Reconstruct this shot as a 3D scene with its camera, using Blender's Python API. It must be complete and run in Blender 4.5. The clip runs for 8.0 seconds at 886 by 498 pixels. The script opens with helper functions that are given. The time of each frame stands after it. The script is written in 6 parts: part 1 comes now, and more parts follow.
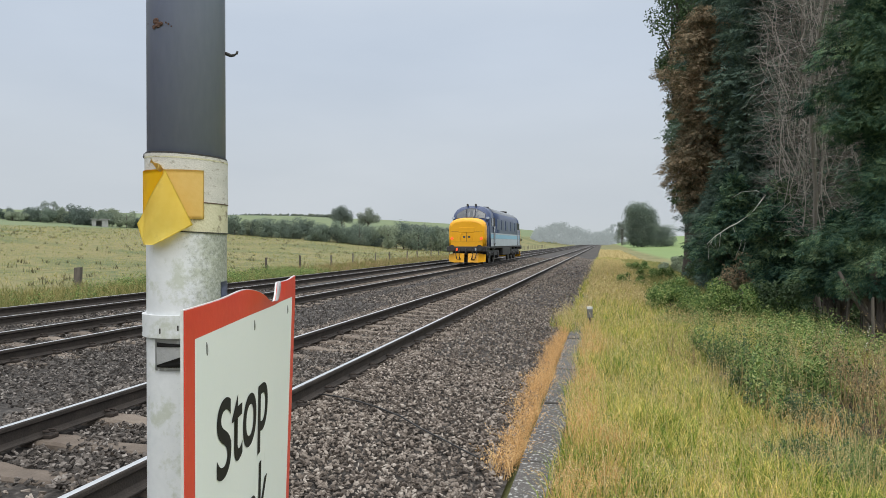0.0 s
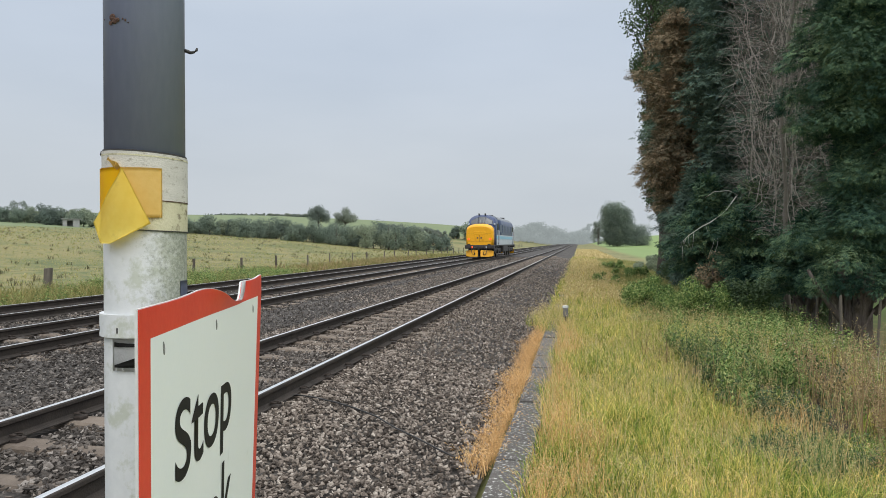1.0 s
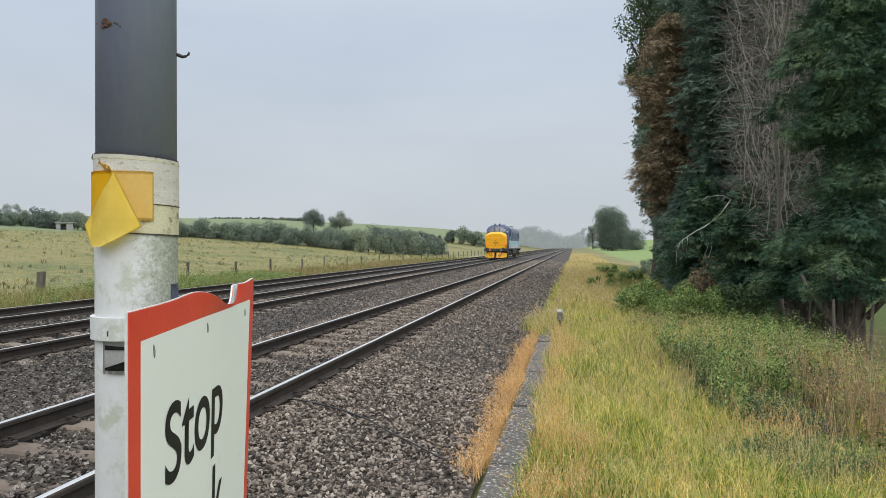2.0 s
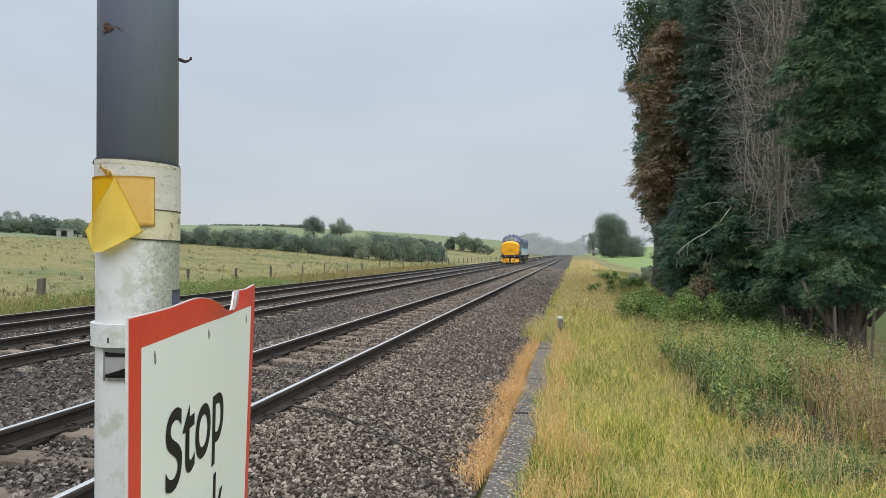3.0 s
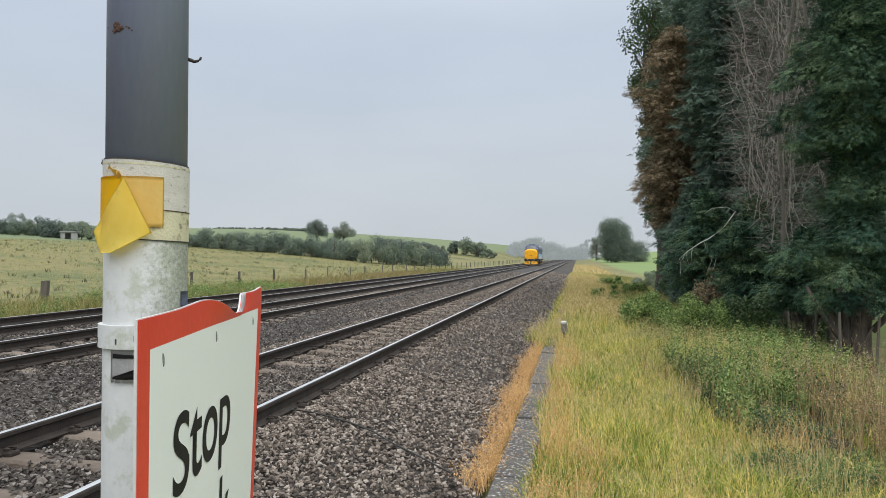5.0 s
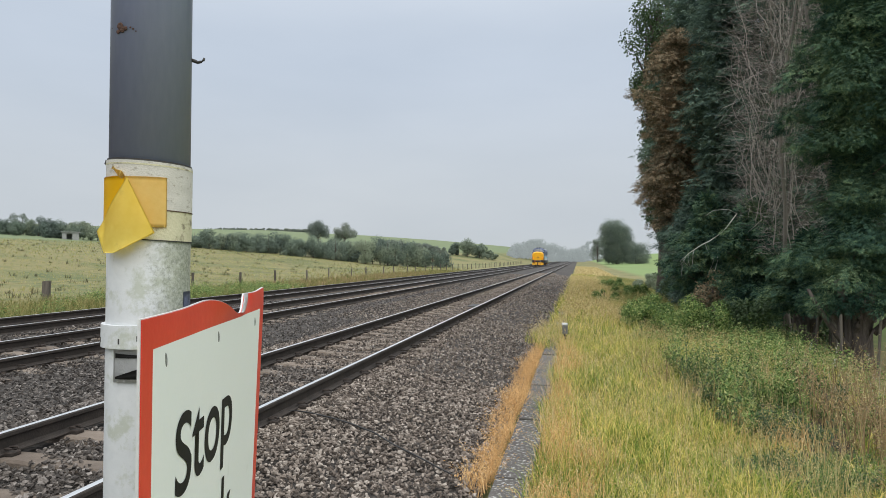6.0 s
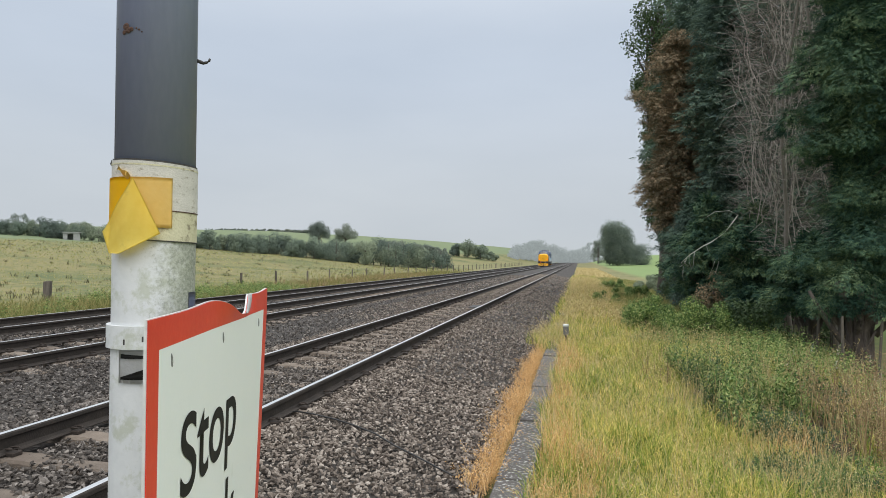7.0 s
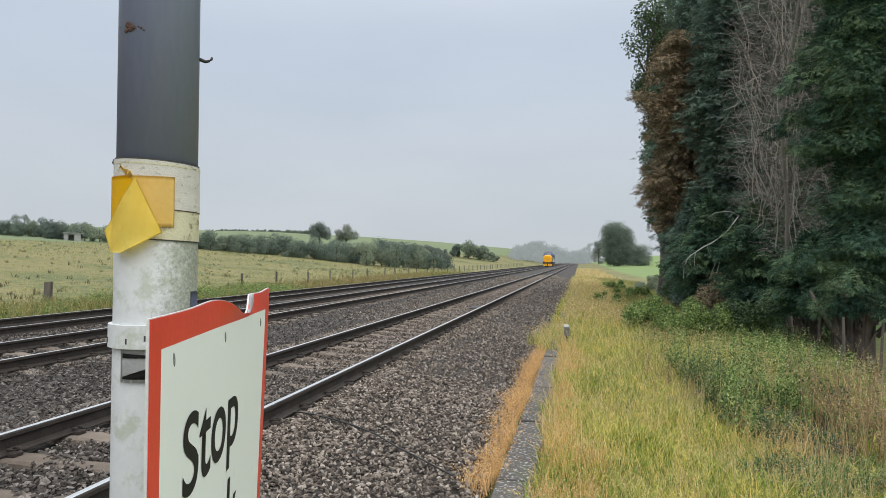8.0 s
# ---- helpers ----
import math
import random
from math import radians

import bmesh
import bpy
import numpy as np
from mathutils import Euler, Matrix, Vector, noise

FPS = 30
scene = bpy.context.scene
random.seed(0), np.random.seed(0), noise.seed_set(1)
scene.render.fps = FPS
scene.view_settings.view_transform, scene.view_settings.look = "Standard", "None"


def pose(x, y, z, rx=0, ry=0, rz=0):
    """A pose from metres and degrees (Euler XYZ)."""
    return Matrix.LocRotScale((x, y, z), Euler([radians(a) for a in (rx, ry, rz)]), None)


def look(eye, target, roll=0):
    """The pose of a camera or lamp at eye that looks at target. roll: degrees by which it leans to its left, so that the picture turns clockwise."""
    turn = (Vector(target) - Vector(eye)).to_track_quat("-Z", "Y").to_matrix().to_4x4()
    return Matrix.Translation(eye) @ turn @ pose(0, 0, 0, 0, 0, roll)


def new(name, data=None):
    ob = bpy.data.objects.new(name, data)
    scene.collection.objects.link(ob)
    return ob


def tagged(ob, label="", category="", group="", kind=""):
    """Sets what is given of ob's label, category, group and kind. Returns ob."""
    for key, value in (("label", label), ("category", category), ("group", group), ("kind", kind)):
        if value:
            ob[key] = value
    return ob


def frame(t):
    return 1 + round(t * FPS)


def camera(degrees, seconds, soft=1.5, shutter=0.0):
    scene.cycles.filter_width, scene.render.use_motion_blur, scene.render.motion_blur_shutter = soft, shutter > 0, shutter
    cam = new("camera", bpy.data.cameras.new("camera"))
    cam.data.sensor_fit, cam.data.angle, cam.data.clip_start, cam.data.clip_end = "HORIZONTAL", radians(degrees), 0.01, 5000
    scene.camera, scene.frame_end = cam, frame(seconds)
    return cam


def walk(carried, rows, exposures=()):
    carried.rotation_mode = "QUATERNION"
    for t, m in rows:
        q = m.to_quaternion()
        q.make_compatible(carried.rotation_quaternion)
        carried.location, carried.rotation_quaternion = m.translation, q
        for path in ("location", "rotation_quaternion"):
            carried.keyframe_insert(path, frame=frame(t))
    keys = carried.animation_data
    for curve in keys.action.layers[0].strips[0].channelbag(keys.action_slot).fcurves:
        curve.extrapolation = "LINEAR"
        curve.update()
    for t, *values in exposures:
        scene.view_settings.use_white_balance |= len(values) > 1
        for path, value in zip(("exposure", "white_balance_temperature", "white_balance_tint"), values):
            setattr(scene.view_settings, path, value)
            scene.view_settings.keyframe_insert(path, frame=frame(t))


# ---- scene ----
cam = camera(66.3, 8.0, soft=0.75)
PATH = [
    (0, (-0.016, -0.005, 1.363), (-0.474, 1.942, 1.344), 0.0),
    (0.5, (-0.009, -0.005, 1.364), (-0.427, 1.95, 1.342), -0.0),
    (1, (0.006, -0.003, 1.361), (-0.387, 1.957, 1.341), -0.1),
    (1.5, (0.013, -0.009, 1.361), (-0.366, 1.955, 1.345), 0.0),
    (3, (0.007, 0.0, 1.359), (-0.372, 1.963, 1.371), 0.0),
    (3.5, (0.0, 0.0, 1.36), (-0.379, 1.963, 1.38), 0.0),
    (4, (-0.002, 0.006, 1.358), (-0.382, 1.97, 1.381), 0.0),
    (4.5, (-0.004, 0.007, 1.357), (-0.388, 1.97, 1.38), 0.1),
    (6, (-0.006, 0.005, 1.356), (-0.397, 1.966, 1.384), 0.4),
    (6.5, (-0.009, 0.002, 1.356), (-0.401, 1.963, 1.385), 0.4),
    (7, (-0.012, 0.004, 1.356), (-0.405, 1.964, 1.387), 0.5),
    (7.5, (-0.013, 0.006, 1.355), (-0.407, 1.967, 1.387), 0.5),
    (8, (-0.016, 0.007, 1.354), (-0.411, 1.968, 1.387), 0.5),
]
walk(cam, [(t, look(eye, target, roll)) for t, eye, target, roll in PATH])

# ---- light ----
scene.view_settings.exposure = 0.0
world = bpy.data.worlds.new("overcast_sky")
scene.world = world
world.use_nodes = True
wt = world.node_tree
wt.nodes.clear()
w_out = wt.nodes.new("ShaderNodeOutputWorld")
w_bg = wt.nodes.new("ShaderNodeBackground")
w_sky = wt.nodes.new("ShaderNodeTexSky")
w_sky.sky_type, w_sky.sun_disc = "NISHITA", False
w_sky.sun_elevation, w_sky.sun_rotation = radians(47), radians(150)
w_sky.air_density, w_sky.dust_density = 1.0, 4.0
w_dim = wt.nodes.new("ShaderNodeMix")
w_dim.data_type, w_dim.blend_type = "RGBA", "MIX"
w_tc = wt.nodes.new("ShaderNodeTexCoord")
w_sep = wt.nodes.new("ShaderNodeSeparateXYZ")
w_ramp = wt.nodes.new("ShaderNodeValToRGB")
w_ramp.color_ramp.interpolation = "EASE"
SKY = ((0.0, (0.615, 0.66, 0.69)), (0.06, (0.595, 0.643, 0.693)), (0.30, (0.575, 0.65, 0.755)), (0.62, (1.35, 1.39, 1.44)), (1.0, (2.5, 2.55, 2.6)))
while len(w_ramp.color_ramp.elements) < len(SKY):
    w_ramp.color_ramp.elements.new(0.5)
for el, (pos, col) in zip(w_ramp.color_ramp.elements, SKY):
    el.position, el.color = pos, (*col, 1)
w_noise = wt.nodes.new("ShaderNodeTexNoise")
w_noise.inputs["Scale"].default_value, w_noise.inputs["Detail"].default_value = 2.2, 5
w_map = wt.nodes.new("ShaderNodeMapping")
w_map.inputs["Scale"].default_value = (1.0, 1.0, 3.5)
w_cloud = wt.nodes.new("ShaderNodeMix")
w_cloud.data_type, w_cloud.blend_type = "RGBA", "MULTIPLY"
w_cloud.inputs[0].default_value = 1.0
w_cr = wt.nodes.new("ShaderNodeValToRGB")
w_cr.color_ramp.elements[0].position, w_cr.color_ramp.elements[0].color = 0.3, (0.94, 0.95, 0.96, 1)
w_cr.color_ramp.elements[1].position, w_cr.color_ramp.elements[1].color = 0.7, (1.05, 1.045, 1.04, 1)
w_scale = wt.nodes.new("ShaderNodeMix")
w_scale.data_type, w_scale.blend_type = "RGBA", "MULTIPLY"
w_scale.inputs[0].default_value = 1.0
w_scale.inputs[7].default_value = (0.10, 0.10, 0.10, 1)
L = wt.links.new
L(w_tc.outputs["Generated"], w_sep.inputs[0])
L(w_sep.outputs["Z"], w_ramp.inputs[0])
L(w_tc.outputs["Generated"], w_map.inputs[0])
L(w_map.outputs[0], w_noise.inputs["Vector"])
L(w_noise.outputs[0], w_cr.inputs[0])
L(w_ramp.outputs[0], w_cloud.inputs[6])
L(w_cr.outputs[0], w_cloud.inputs[7])
L(w_sky.outputs[0], w_scale.inputs[6])
w_dim.inputs[0].default_value = 0.94
L(w_scale.outputs[2], w_dim.inputs[6])
L(w_cloud.outputs[2], w_dim.inputs[7])
L(w_dim.outputs[2], w_bg.inputs[0])
w_bg.inputs[1].default_value = 1.0
L(w_bg.outputs[0], w_out.inputs[0])

sun_data = bpy.data.lights.new("sun", "SUN")
sun_data.energy, sun_data.angle, sun_data.color = 1.35, radians(55), (1.0, 0.97, 0.92)
sun = new("sun", sun_data)
sun.matrix_world = look((34, -60, 75), (0, 0, 0))


# ---- materials ----
def shader(name, stops, scale=6.0, fine=60.0, rough=0.8, metal=0.0, bump=0.2, stretch=(1, 1, 1), island=0.0, piece=0.0, spots=None, fine_mix=0.35, spec=0.5, through_light=0.0):
    """A surface: coarse noise through colour stops, fine grain over it, bump, and variation by piece or island.
    spots: (scale, threshold, colour, amount) of stains."""
    m = bpy.data.materials.new(name)
    m.use_nodes = True
    nt = m.node_tree
    n, link = nt.nodes, nt.links.new
    p = n["Principled BSDF"]
    tc, mp = n.new("ShaderNodeTexCoord"), n.new("ShaderNodeMapping")
    mp.inputs["Scale"].default_value = stretch
    link(tc.outputs["Object"], mp.inputs[0])
    vec = mp.outputs[0]
    big, small = n.new("ShaderNodeTexNoise"), n.new("ShaderNodeTexNoise")
    for tex, s, d in ((big, scale, 6), (small, fine, 4)):
        tex.inputs["Scale"].default_value, tex.inputs["Detail"].default_value = s, d
        link(vec, tex.inputs["Vector"])
    fac = n.new("ShaderNodeMix")
    fac.inputs[0].default_value = fine_mix
    link(big.outputs[0], fac.inputs[2])
    link(small.outputs[0], fac.inputs[3])
    out = fac.outputs[0]
    if island or piece:
        if piece:
            src = n.new("ShaderNodeObjectInfo").outputs["Random"]
        else:
            src = n.new("ShaderNodeNewGeometry").outputs["Random Per Island"]
        mix = n.new("ShaderNodeMix")
        mix.inputs[0].default_value = island or piece
        link(out, mix.inputs[2])
        link(src, mix.inputs[3])
        out = mix.outputs[0]
    ramp = n.new("ShaderNodeValToRGB")
    els = ramp.color_ramp.elements
    while len(els) < len(stops):
        els.new(0.5)
    for el, (pos, col) in zip(els, stops):
        el.position, el.color = pos, (*col, 1)
    link(out, ramp.inputs[0])
    colour = ramp.outputs[0]
    if spots:
        s_scale, cut, s_col, amount = spots
        sp = n.new("ShaderNodeTexNoise")
        sp.inputs["Scale"].default_value, sp.inputs["Detail"].default_value = s_scale, 8
        sp.inputs["Roughness"].default_value = 0.65
        link(vec, sp.inputs["Vector"])
        sr = n.new("ShaderNodeMapRange")
        sr.inputs["From Min"].default_value, sr.inputs["From Max"].default_value = cut, cut + 0.1
        sr.inputs["To Max"].default_value = amount
        link(sp.outputs[0], sr.inputs[0])
        sm = n.new("ShaderNodeMix")
        sm.data_type = "RGBA"
        link(sr.outputs[0], sm.inputs[0])
        link(colour, sm.inputs[6])
        sm.inputs[7].default_value = (*s_col, 1)
        colour = sm.outputs[2]
    link(colour, p.inputs["Base Color"])
    p.inputs["Roughness"].default_value, p.inputs["Metallic"].default_value = rough, metal
    p.inputs["Specular IOR Level"].default_value = spec
    if bump:
        b = n.new("ShaderNodeBump")
        b.inputs["Strength"].default_value, b.inputs["Distance"].default_value = bump, 0.02
        link(small.outputs[0], b.inputs["Height"])
        link(b.outputs[0], p.inputs["Normal"])
    if through_light:
        tr, mx = n.new("ShaderNodeBsdfTranslucent"), n.new("ShaderNodeMixShader")
        link(colour, tr.inputs[0])
        mx.inputs[0].default_value = through_light
        link(p.outputs[0], mx.inputs[1])
        link(tr.outputs[0], mx.inputs[2])
        link(mx.outputs[0], n["Material Output"].inputs[0])
    return m


def two(a, b):
    return ((0.3, a), (0.7, b))


M = {}
M["stone"] = shader("ballast_stone", ((0.20, (0.046, 0.037, 0.030)), (0.42, (0.138, 0.112, 0.092)), (0.62, (0.24, 0.20, 0.166)), (0.90, (0.47, 0.42, 0.365))), 5, 90, 0.85, bump=0.6, island=0.6)
# Near-black tones put the shade of gaps between stones into the bed colour.
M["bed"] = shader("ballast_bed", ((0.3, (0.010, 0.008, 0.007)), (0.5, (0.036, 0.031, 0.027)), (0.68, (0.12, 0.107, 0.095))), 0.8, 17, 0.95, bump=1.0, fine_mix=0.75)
M["stone_mid"] = shader("grey_ballast_stone", ((0.20, (0.034, 0.028, 0.024)), (0.42, (0.076, 0.065, 0.056)), (0.62, (0.138, 0.119, 0.104)), (0.90, (0.33, 0.30, 0.272))), 5, 90, 0.85, bump=0.6, island=0.6)
M["stone_dark"] = shader("sooty_ballast_stone", ((0.20, (0.030, 0.026, 0.023)), (0.42, (0.067, 0.058, 0.051)), (0.62, (0.122, 0.107, 0.095)), (0.90, (0.31, 0.285, 0.26))), 5, 90, 0.85, bump=0.5, island=0.6)
# Bed of the dirtier stretch, gap shade again held in its dark tones.
M["bed_dark"] = shader("sooty_bed_gap_shade", ((0.3, (0.012, 0.011, 0.010)), (0.5, (0.042, 0.037, 0.033)), (0.68, (0.115, 0.103, 0.094))), 0.8, 17, 0.95, bump=1.0, fine_mix=0.75)
M["soil"] = shader("field_grass", ((0.32, (0.05, 0.072, 0.022)), (0.44, (0.11, 0.125, 0.042)), (0.54, (0.20, 0.172, 0.07)), (0.66, (0.10, 0.125, 0.036))), 0.09, 1.3, 0.95, bump=0.25, fine_mix=0.4)


def fields(m):
    """Greener pasture beyond the rough field and past the trees."""
    nt = m.node_tree
    n, link = nt.nodes, nt.links.new
    p = n["Principled BSDF"]
    old = p.inputs["Base Color"].links[0].from_socket
    tc, sp = n.new("ShaderNodeTexCoord"), n.new("ShaderNodeSeparateXYZ")
    link(tc.outputs["Object"], sp.inputs[0])
    for axis, lo, hi, col in (("Z", 3.6, 4.8, (0.13, 0.175, 0.085)), ("X", 7.5, 9.5, (0.155, 0.235, 0.075))):
        r = n.new("ShaderNodeMapRange")
        r.inputs["From Min"].default_value, r.inputs["From Max"].default_value, r.inputs["To Max"].default_value = lo, hi, 0.85
        link(sp.outputs[axis], r.inputs[0])
        mx = n.new("ShaderNodeMix")
        mx.data_type = "RGBA"
        link(r.outputs[0], mx.inputs[0])
        link(old, mx.inputs[6])
        mx.inputs[7].default_value = (*col, 1)
        old = mx.outputs[2]
    link(old, p.inputs["Base Color"])


fields(M["soil"])
M["railtop"] = shader("polished_steel", two((0.82, 0.81, 0.79), (0.93, 0.92, 0.90)), 4, 160, 0.3, metal=1.0, bump=0.02, stretch=(1, 0.05, 1))
M["rail"] = shader("rusty_rail", two((0.018, 0.015, 0.013), (0.048, 0.038, 0.031)), 7, 70, 0.85, metal=0.0, bump=0.3)
M["clip"] = shader("rusty_clip", two((0.018, 0.015, 0.013), (0.05, 0.036, 0.028)), 20, 90, 0.85, bump=0.3)
M["sleeper"] = shader("dusty_concrete_sleeper", two((0.105, 0.083, 0.066), (0.21, 0.172, 0.138)), 6, 70, 0.95, bump=0.4, piece=0.3)
M["concrete"] = shader("weathered_concrete", two((0.05, 0.046, 0.042), (0.112, 0.104, 0.095)), 5, 60, 0.95, bump=0.5, piece=0.15, spots=(26, 0.54, (0.55, 0.55, 0.53), 0.95))
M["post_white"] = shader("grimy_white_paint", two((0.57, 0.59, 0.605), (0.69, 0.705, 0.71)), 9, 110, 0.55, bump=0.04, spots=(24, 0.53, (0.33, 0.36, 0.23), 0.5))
M["post_grey"] = shader("grey_galvanised_tube", two((0.185, 0.212, 0.315), (0.24, 0.268, 0.385)), 7, 140, 0.38, bump=0.02, stretch=(1, 1, 0.25), spec=0.5, spots=(9, 0.63, (0.07, 0.09, 0.075), 0.6))


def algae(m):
    """Green growth on the post, denser towards its tree-facing side, ragged at its edge."""
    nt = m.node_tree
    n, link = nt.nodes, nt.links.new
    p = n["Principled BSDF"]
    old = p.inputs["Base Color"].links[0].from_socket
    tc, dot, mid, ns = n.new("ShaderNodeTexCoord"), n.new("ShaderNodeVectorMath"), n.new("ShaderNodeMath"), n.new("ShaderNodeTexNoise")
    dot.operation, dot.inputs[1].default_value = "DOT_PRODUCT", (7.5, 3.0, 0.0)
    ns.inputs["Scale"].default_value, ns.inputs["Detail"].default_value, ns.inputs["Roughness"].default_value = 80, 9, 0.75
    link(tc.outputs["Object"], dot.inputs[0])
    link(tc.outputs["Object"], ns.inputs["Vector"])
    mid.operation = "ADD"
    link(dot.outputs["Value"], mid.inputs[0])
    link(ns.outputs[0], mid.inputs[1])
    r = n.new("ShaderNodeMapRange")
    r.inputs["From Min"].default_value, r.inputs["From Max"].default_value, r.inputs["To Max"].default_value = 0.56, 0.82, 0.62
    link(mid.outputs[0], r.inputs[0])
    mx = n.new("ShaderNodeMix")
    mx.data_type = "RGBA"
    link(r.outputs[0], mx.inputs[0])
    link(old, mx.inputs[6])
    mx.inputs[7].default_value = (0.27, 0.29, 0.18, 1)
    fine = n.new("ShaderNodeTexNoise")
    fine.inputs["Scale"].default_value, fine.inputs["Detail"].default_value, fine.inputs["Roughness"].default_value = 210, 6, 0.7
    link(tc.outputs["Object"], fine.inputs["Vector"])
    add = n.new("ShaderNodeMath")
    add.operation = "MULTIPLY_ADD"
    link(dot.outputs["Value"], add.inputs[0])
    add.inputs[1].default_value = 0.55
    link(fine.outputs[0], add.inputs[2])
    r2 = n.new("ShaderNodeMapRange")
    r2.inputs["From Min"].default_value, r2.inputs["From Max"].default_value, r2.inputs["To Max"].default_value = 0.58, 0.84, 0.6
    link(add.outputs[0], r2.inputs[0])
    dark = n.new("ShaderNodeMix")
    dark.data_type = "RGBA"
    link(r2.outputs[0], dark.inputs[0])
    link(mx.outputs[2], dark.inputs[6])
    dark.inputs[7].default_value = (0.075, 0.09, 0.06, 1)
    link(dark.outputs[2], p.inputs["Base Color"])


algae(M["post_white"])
M["tape_white"] = shader("white_cloth_tape", two((0.44, 0.43, 0.385), (0.62, 0.60, 0.55)), 24, 300, 0.8, bump=0.12, stretch=(1, 1, 2.2), spots=(90, 0.56, (0.20, 0.18, 0.12), 0.65))
M["tape_cream"] = shader("cream_cloth_tape", two((0.47, 0.45, 0.29), (0.62, 0.59, 0.42)), 30, 300, 0.8, bump=0.15, spots=(48, 0.53, (0.16, 0.13, 0.085), 0.8))
M["yellow_tape"] = shader("yellow_tape", two((0.97, 0.60, 0.003), (1.0, 0.66, 0.008)), 14, 60, 0.55, bump=0.01, spec=0.3)
M["yellow_tape_pale"] = shader("faded_yellow_tape", two((0.92, 0.66, 0.19), (1.0, 0.76, 0.29)), 24, 140, 0.6, bump=0.03, spec=0.3)
M["yellow_flap"] = shader("yellow_tape_underside", two((0.88, 0.70, 0.13), (0.97, 0.82, 0.24)), 20, 90, 0.65, bump=0.02, through_light=0.2, spec=0.3, spots=(40, 0.6, (0.62, 0.50, 0.13), 0.35))
M["sign_white"] = shader("white_enamel", two((0.82, 0.875, 0.86), (0.87, 0.91, 0.895)), 5, 160, 0.35, bump=0.02, spots=(9, 0.66, (0.55, 0.59, 0.55), 0.4))
M["sign_red"] = shader("red_enamel", two((0.66, 0.040, 0.026), (0.76, 0.056, 0.034)), 10, 80, 0.3, bump=0.02, spots=(120, 0.68, (0.6, 0.3, 0.25), 0.6))
M["sign_back"] = shader("scratched_aluminium", two((0.55, 0.56, 0.56), (0.72, 0.72, 0.72)), 12, 120, 0.45, metal=0.2, bump=0.1)
M["ink"] = shader("black_enamel", two((0.012, 0.013, 0.013), (0.022, 0.022, 0.022)), 12, 90, 0.65, bump=0.02, spec=0.2)
M["rust"] = shader("rust_stain", two((0.045, 0.024, 0.018), (0.11, 0.055, 0.035)), 60, 240, 0.9, bump=0.3)
M["steel_dark"] = shader("dark_steel", two((0.03, 0.03, 0.03), (0.08, 0.075, 0.07)), 12, 90, 0.6, bump=0.15, metal=0.4)
M["cable"] = shader("black_cable", two((0.012, 0.012, 0.012), (0.03, 0.03, 0.03)), 12, 90, 0.6, bump=0.05)
M["wood"] = shader("weathered_wood", two((0.07, 0.06, 0.05), (0.17, 0.148, 0.125)), 5, 60, 0.9, bump=0.4, stretch=(4, 4, 0.5), piece=0.25)
M["bark"] = shader("conifer_bark", ((0.3, (0.036, 0.029, 0.026)), (0.5, (0.095, 0.078, 0.068)), (0.7, (0.19, 0.16, 0.14))), 2.5, 24, 0.95, bump=0.9, stretch=(4, 4, 0.4))
M["dead_fine"] = shader("fine_dead_twigs", ((0.15, (0.08, 0.07, 0.062)), (0.6, (0.23, 0.205, 0.18)), (0.9, (0.50, 0.46, 0.42))), 2, 20, 0.9, bump=0.2, island=0.7)
M["dead_twig"] = shader("bleached_dead_twigs", ((0.1, (0.20, 0.18, 0.16)), (0.6, (0.44, 0.40, 0.36)), (0.95, (0.72, 0.67, 0.62))), 2, 20, 0.9, bump=0.2, island=0.7)
M["bleached"] = shader("bleached_bare_wood", two((0.42, 0.42, 0.38), (0.68, 0.67, 0.62)), 3, 30, 0.9, bump=0.2)
M["grass"] = shader("verge_grass", ((0.28, (0.06, 0.13, 0.012)), (0.43, (0.21, 0.305, 0.038)), (0.54, (0.44, 0.44, 0.088)), (0.70, (0.86, 0.67, 0.22))), 1.1, 5, 0.8, bump=0, island=0.45, through_light=0.22)
M["rough_grass"] = shader("rough_olive_grass", ((0.16, (0.06, 0.09, 0.02)), (0.38, (0.14, 0.16, 0.045)), (0.60, (0.27, 0.24, 0.085)), (0.84, (0.42, 0.35, 0.16))), 0.35, 6, 0.85, bump=0, island=0.6, through_light=0.3)
M["straw"] = shader("dry_straw", ((0.1, (0.46, 0.25, 0.085)), (0.5, (0.71, 0.44, 0.185)), (0.9, (0.88, 0.64, 0.34))), 1.0, 8, 0.85, bump=0, island=0.7, through_light=0.25)
M["conifer"] = shader("conifer_sprays", ((0.36, (0.019, 0.052, 0.041)), (0.47, (0.045, 0.097, 0.066)), (0.57, (0.105, 0.172, 0.092)), (0.68, (0.225, 0.295, 0.145))), 1.0, 6, 0.8, bump=0, island=0.22, through_light=0.12, spec=0.15, fine_mix=0.2)
# The same cypress farther off, lightened and blued in colour to stand for haze.
M["conifer_haze"] = shader("cypress_sprays_haze_tint", ((0.34, (0.075, 0.115, 0.105)), (0.48, (0.115, 0.175, 0.14)), (0.60, (0.165, 0.23, 0.165)), (0.72, (0.24, 0.30, 0.20))), 0.8, 6, 0.85, bump=0, island=0.22, through_light=0.18, spec=0.1, fine_mix=0.2)
M["conifer_brown"] = shader("browned_sprays", ((0.36, (0.11, 0.115, 0.078)), (0.47, (0.21, 0.178, 0.115)), (0.56, (0.325, 0.235, 0.148)), (0.70, (0.44, 0.335, 0.22))), 0.45, 5, 0.85, bump=0, island=0.3, through_light=0.18, spec=0.1)
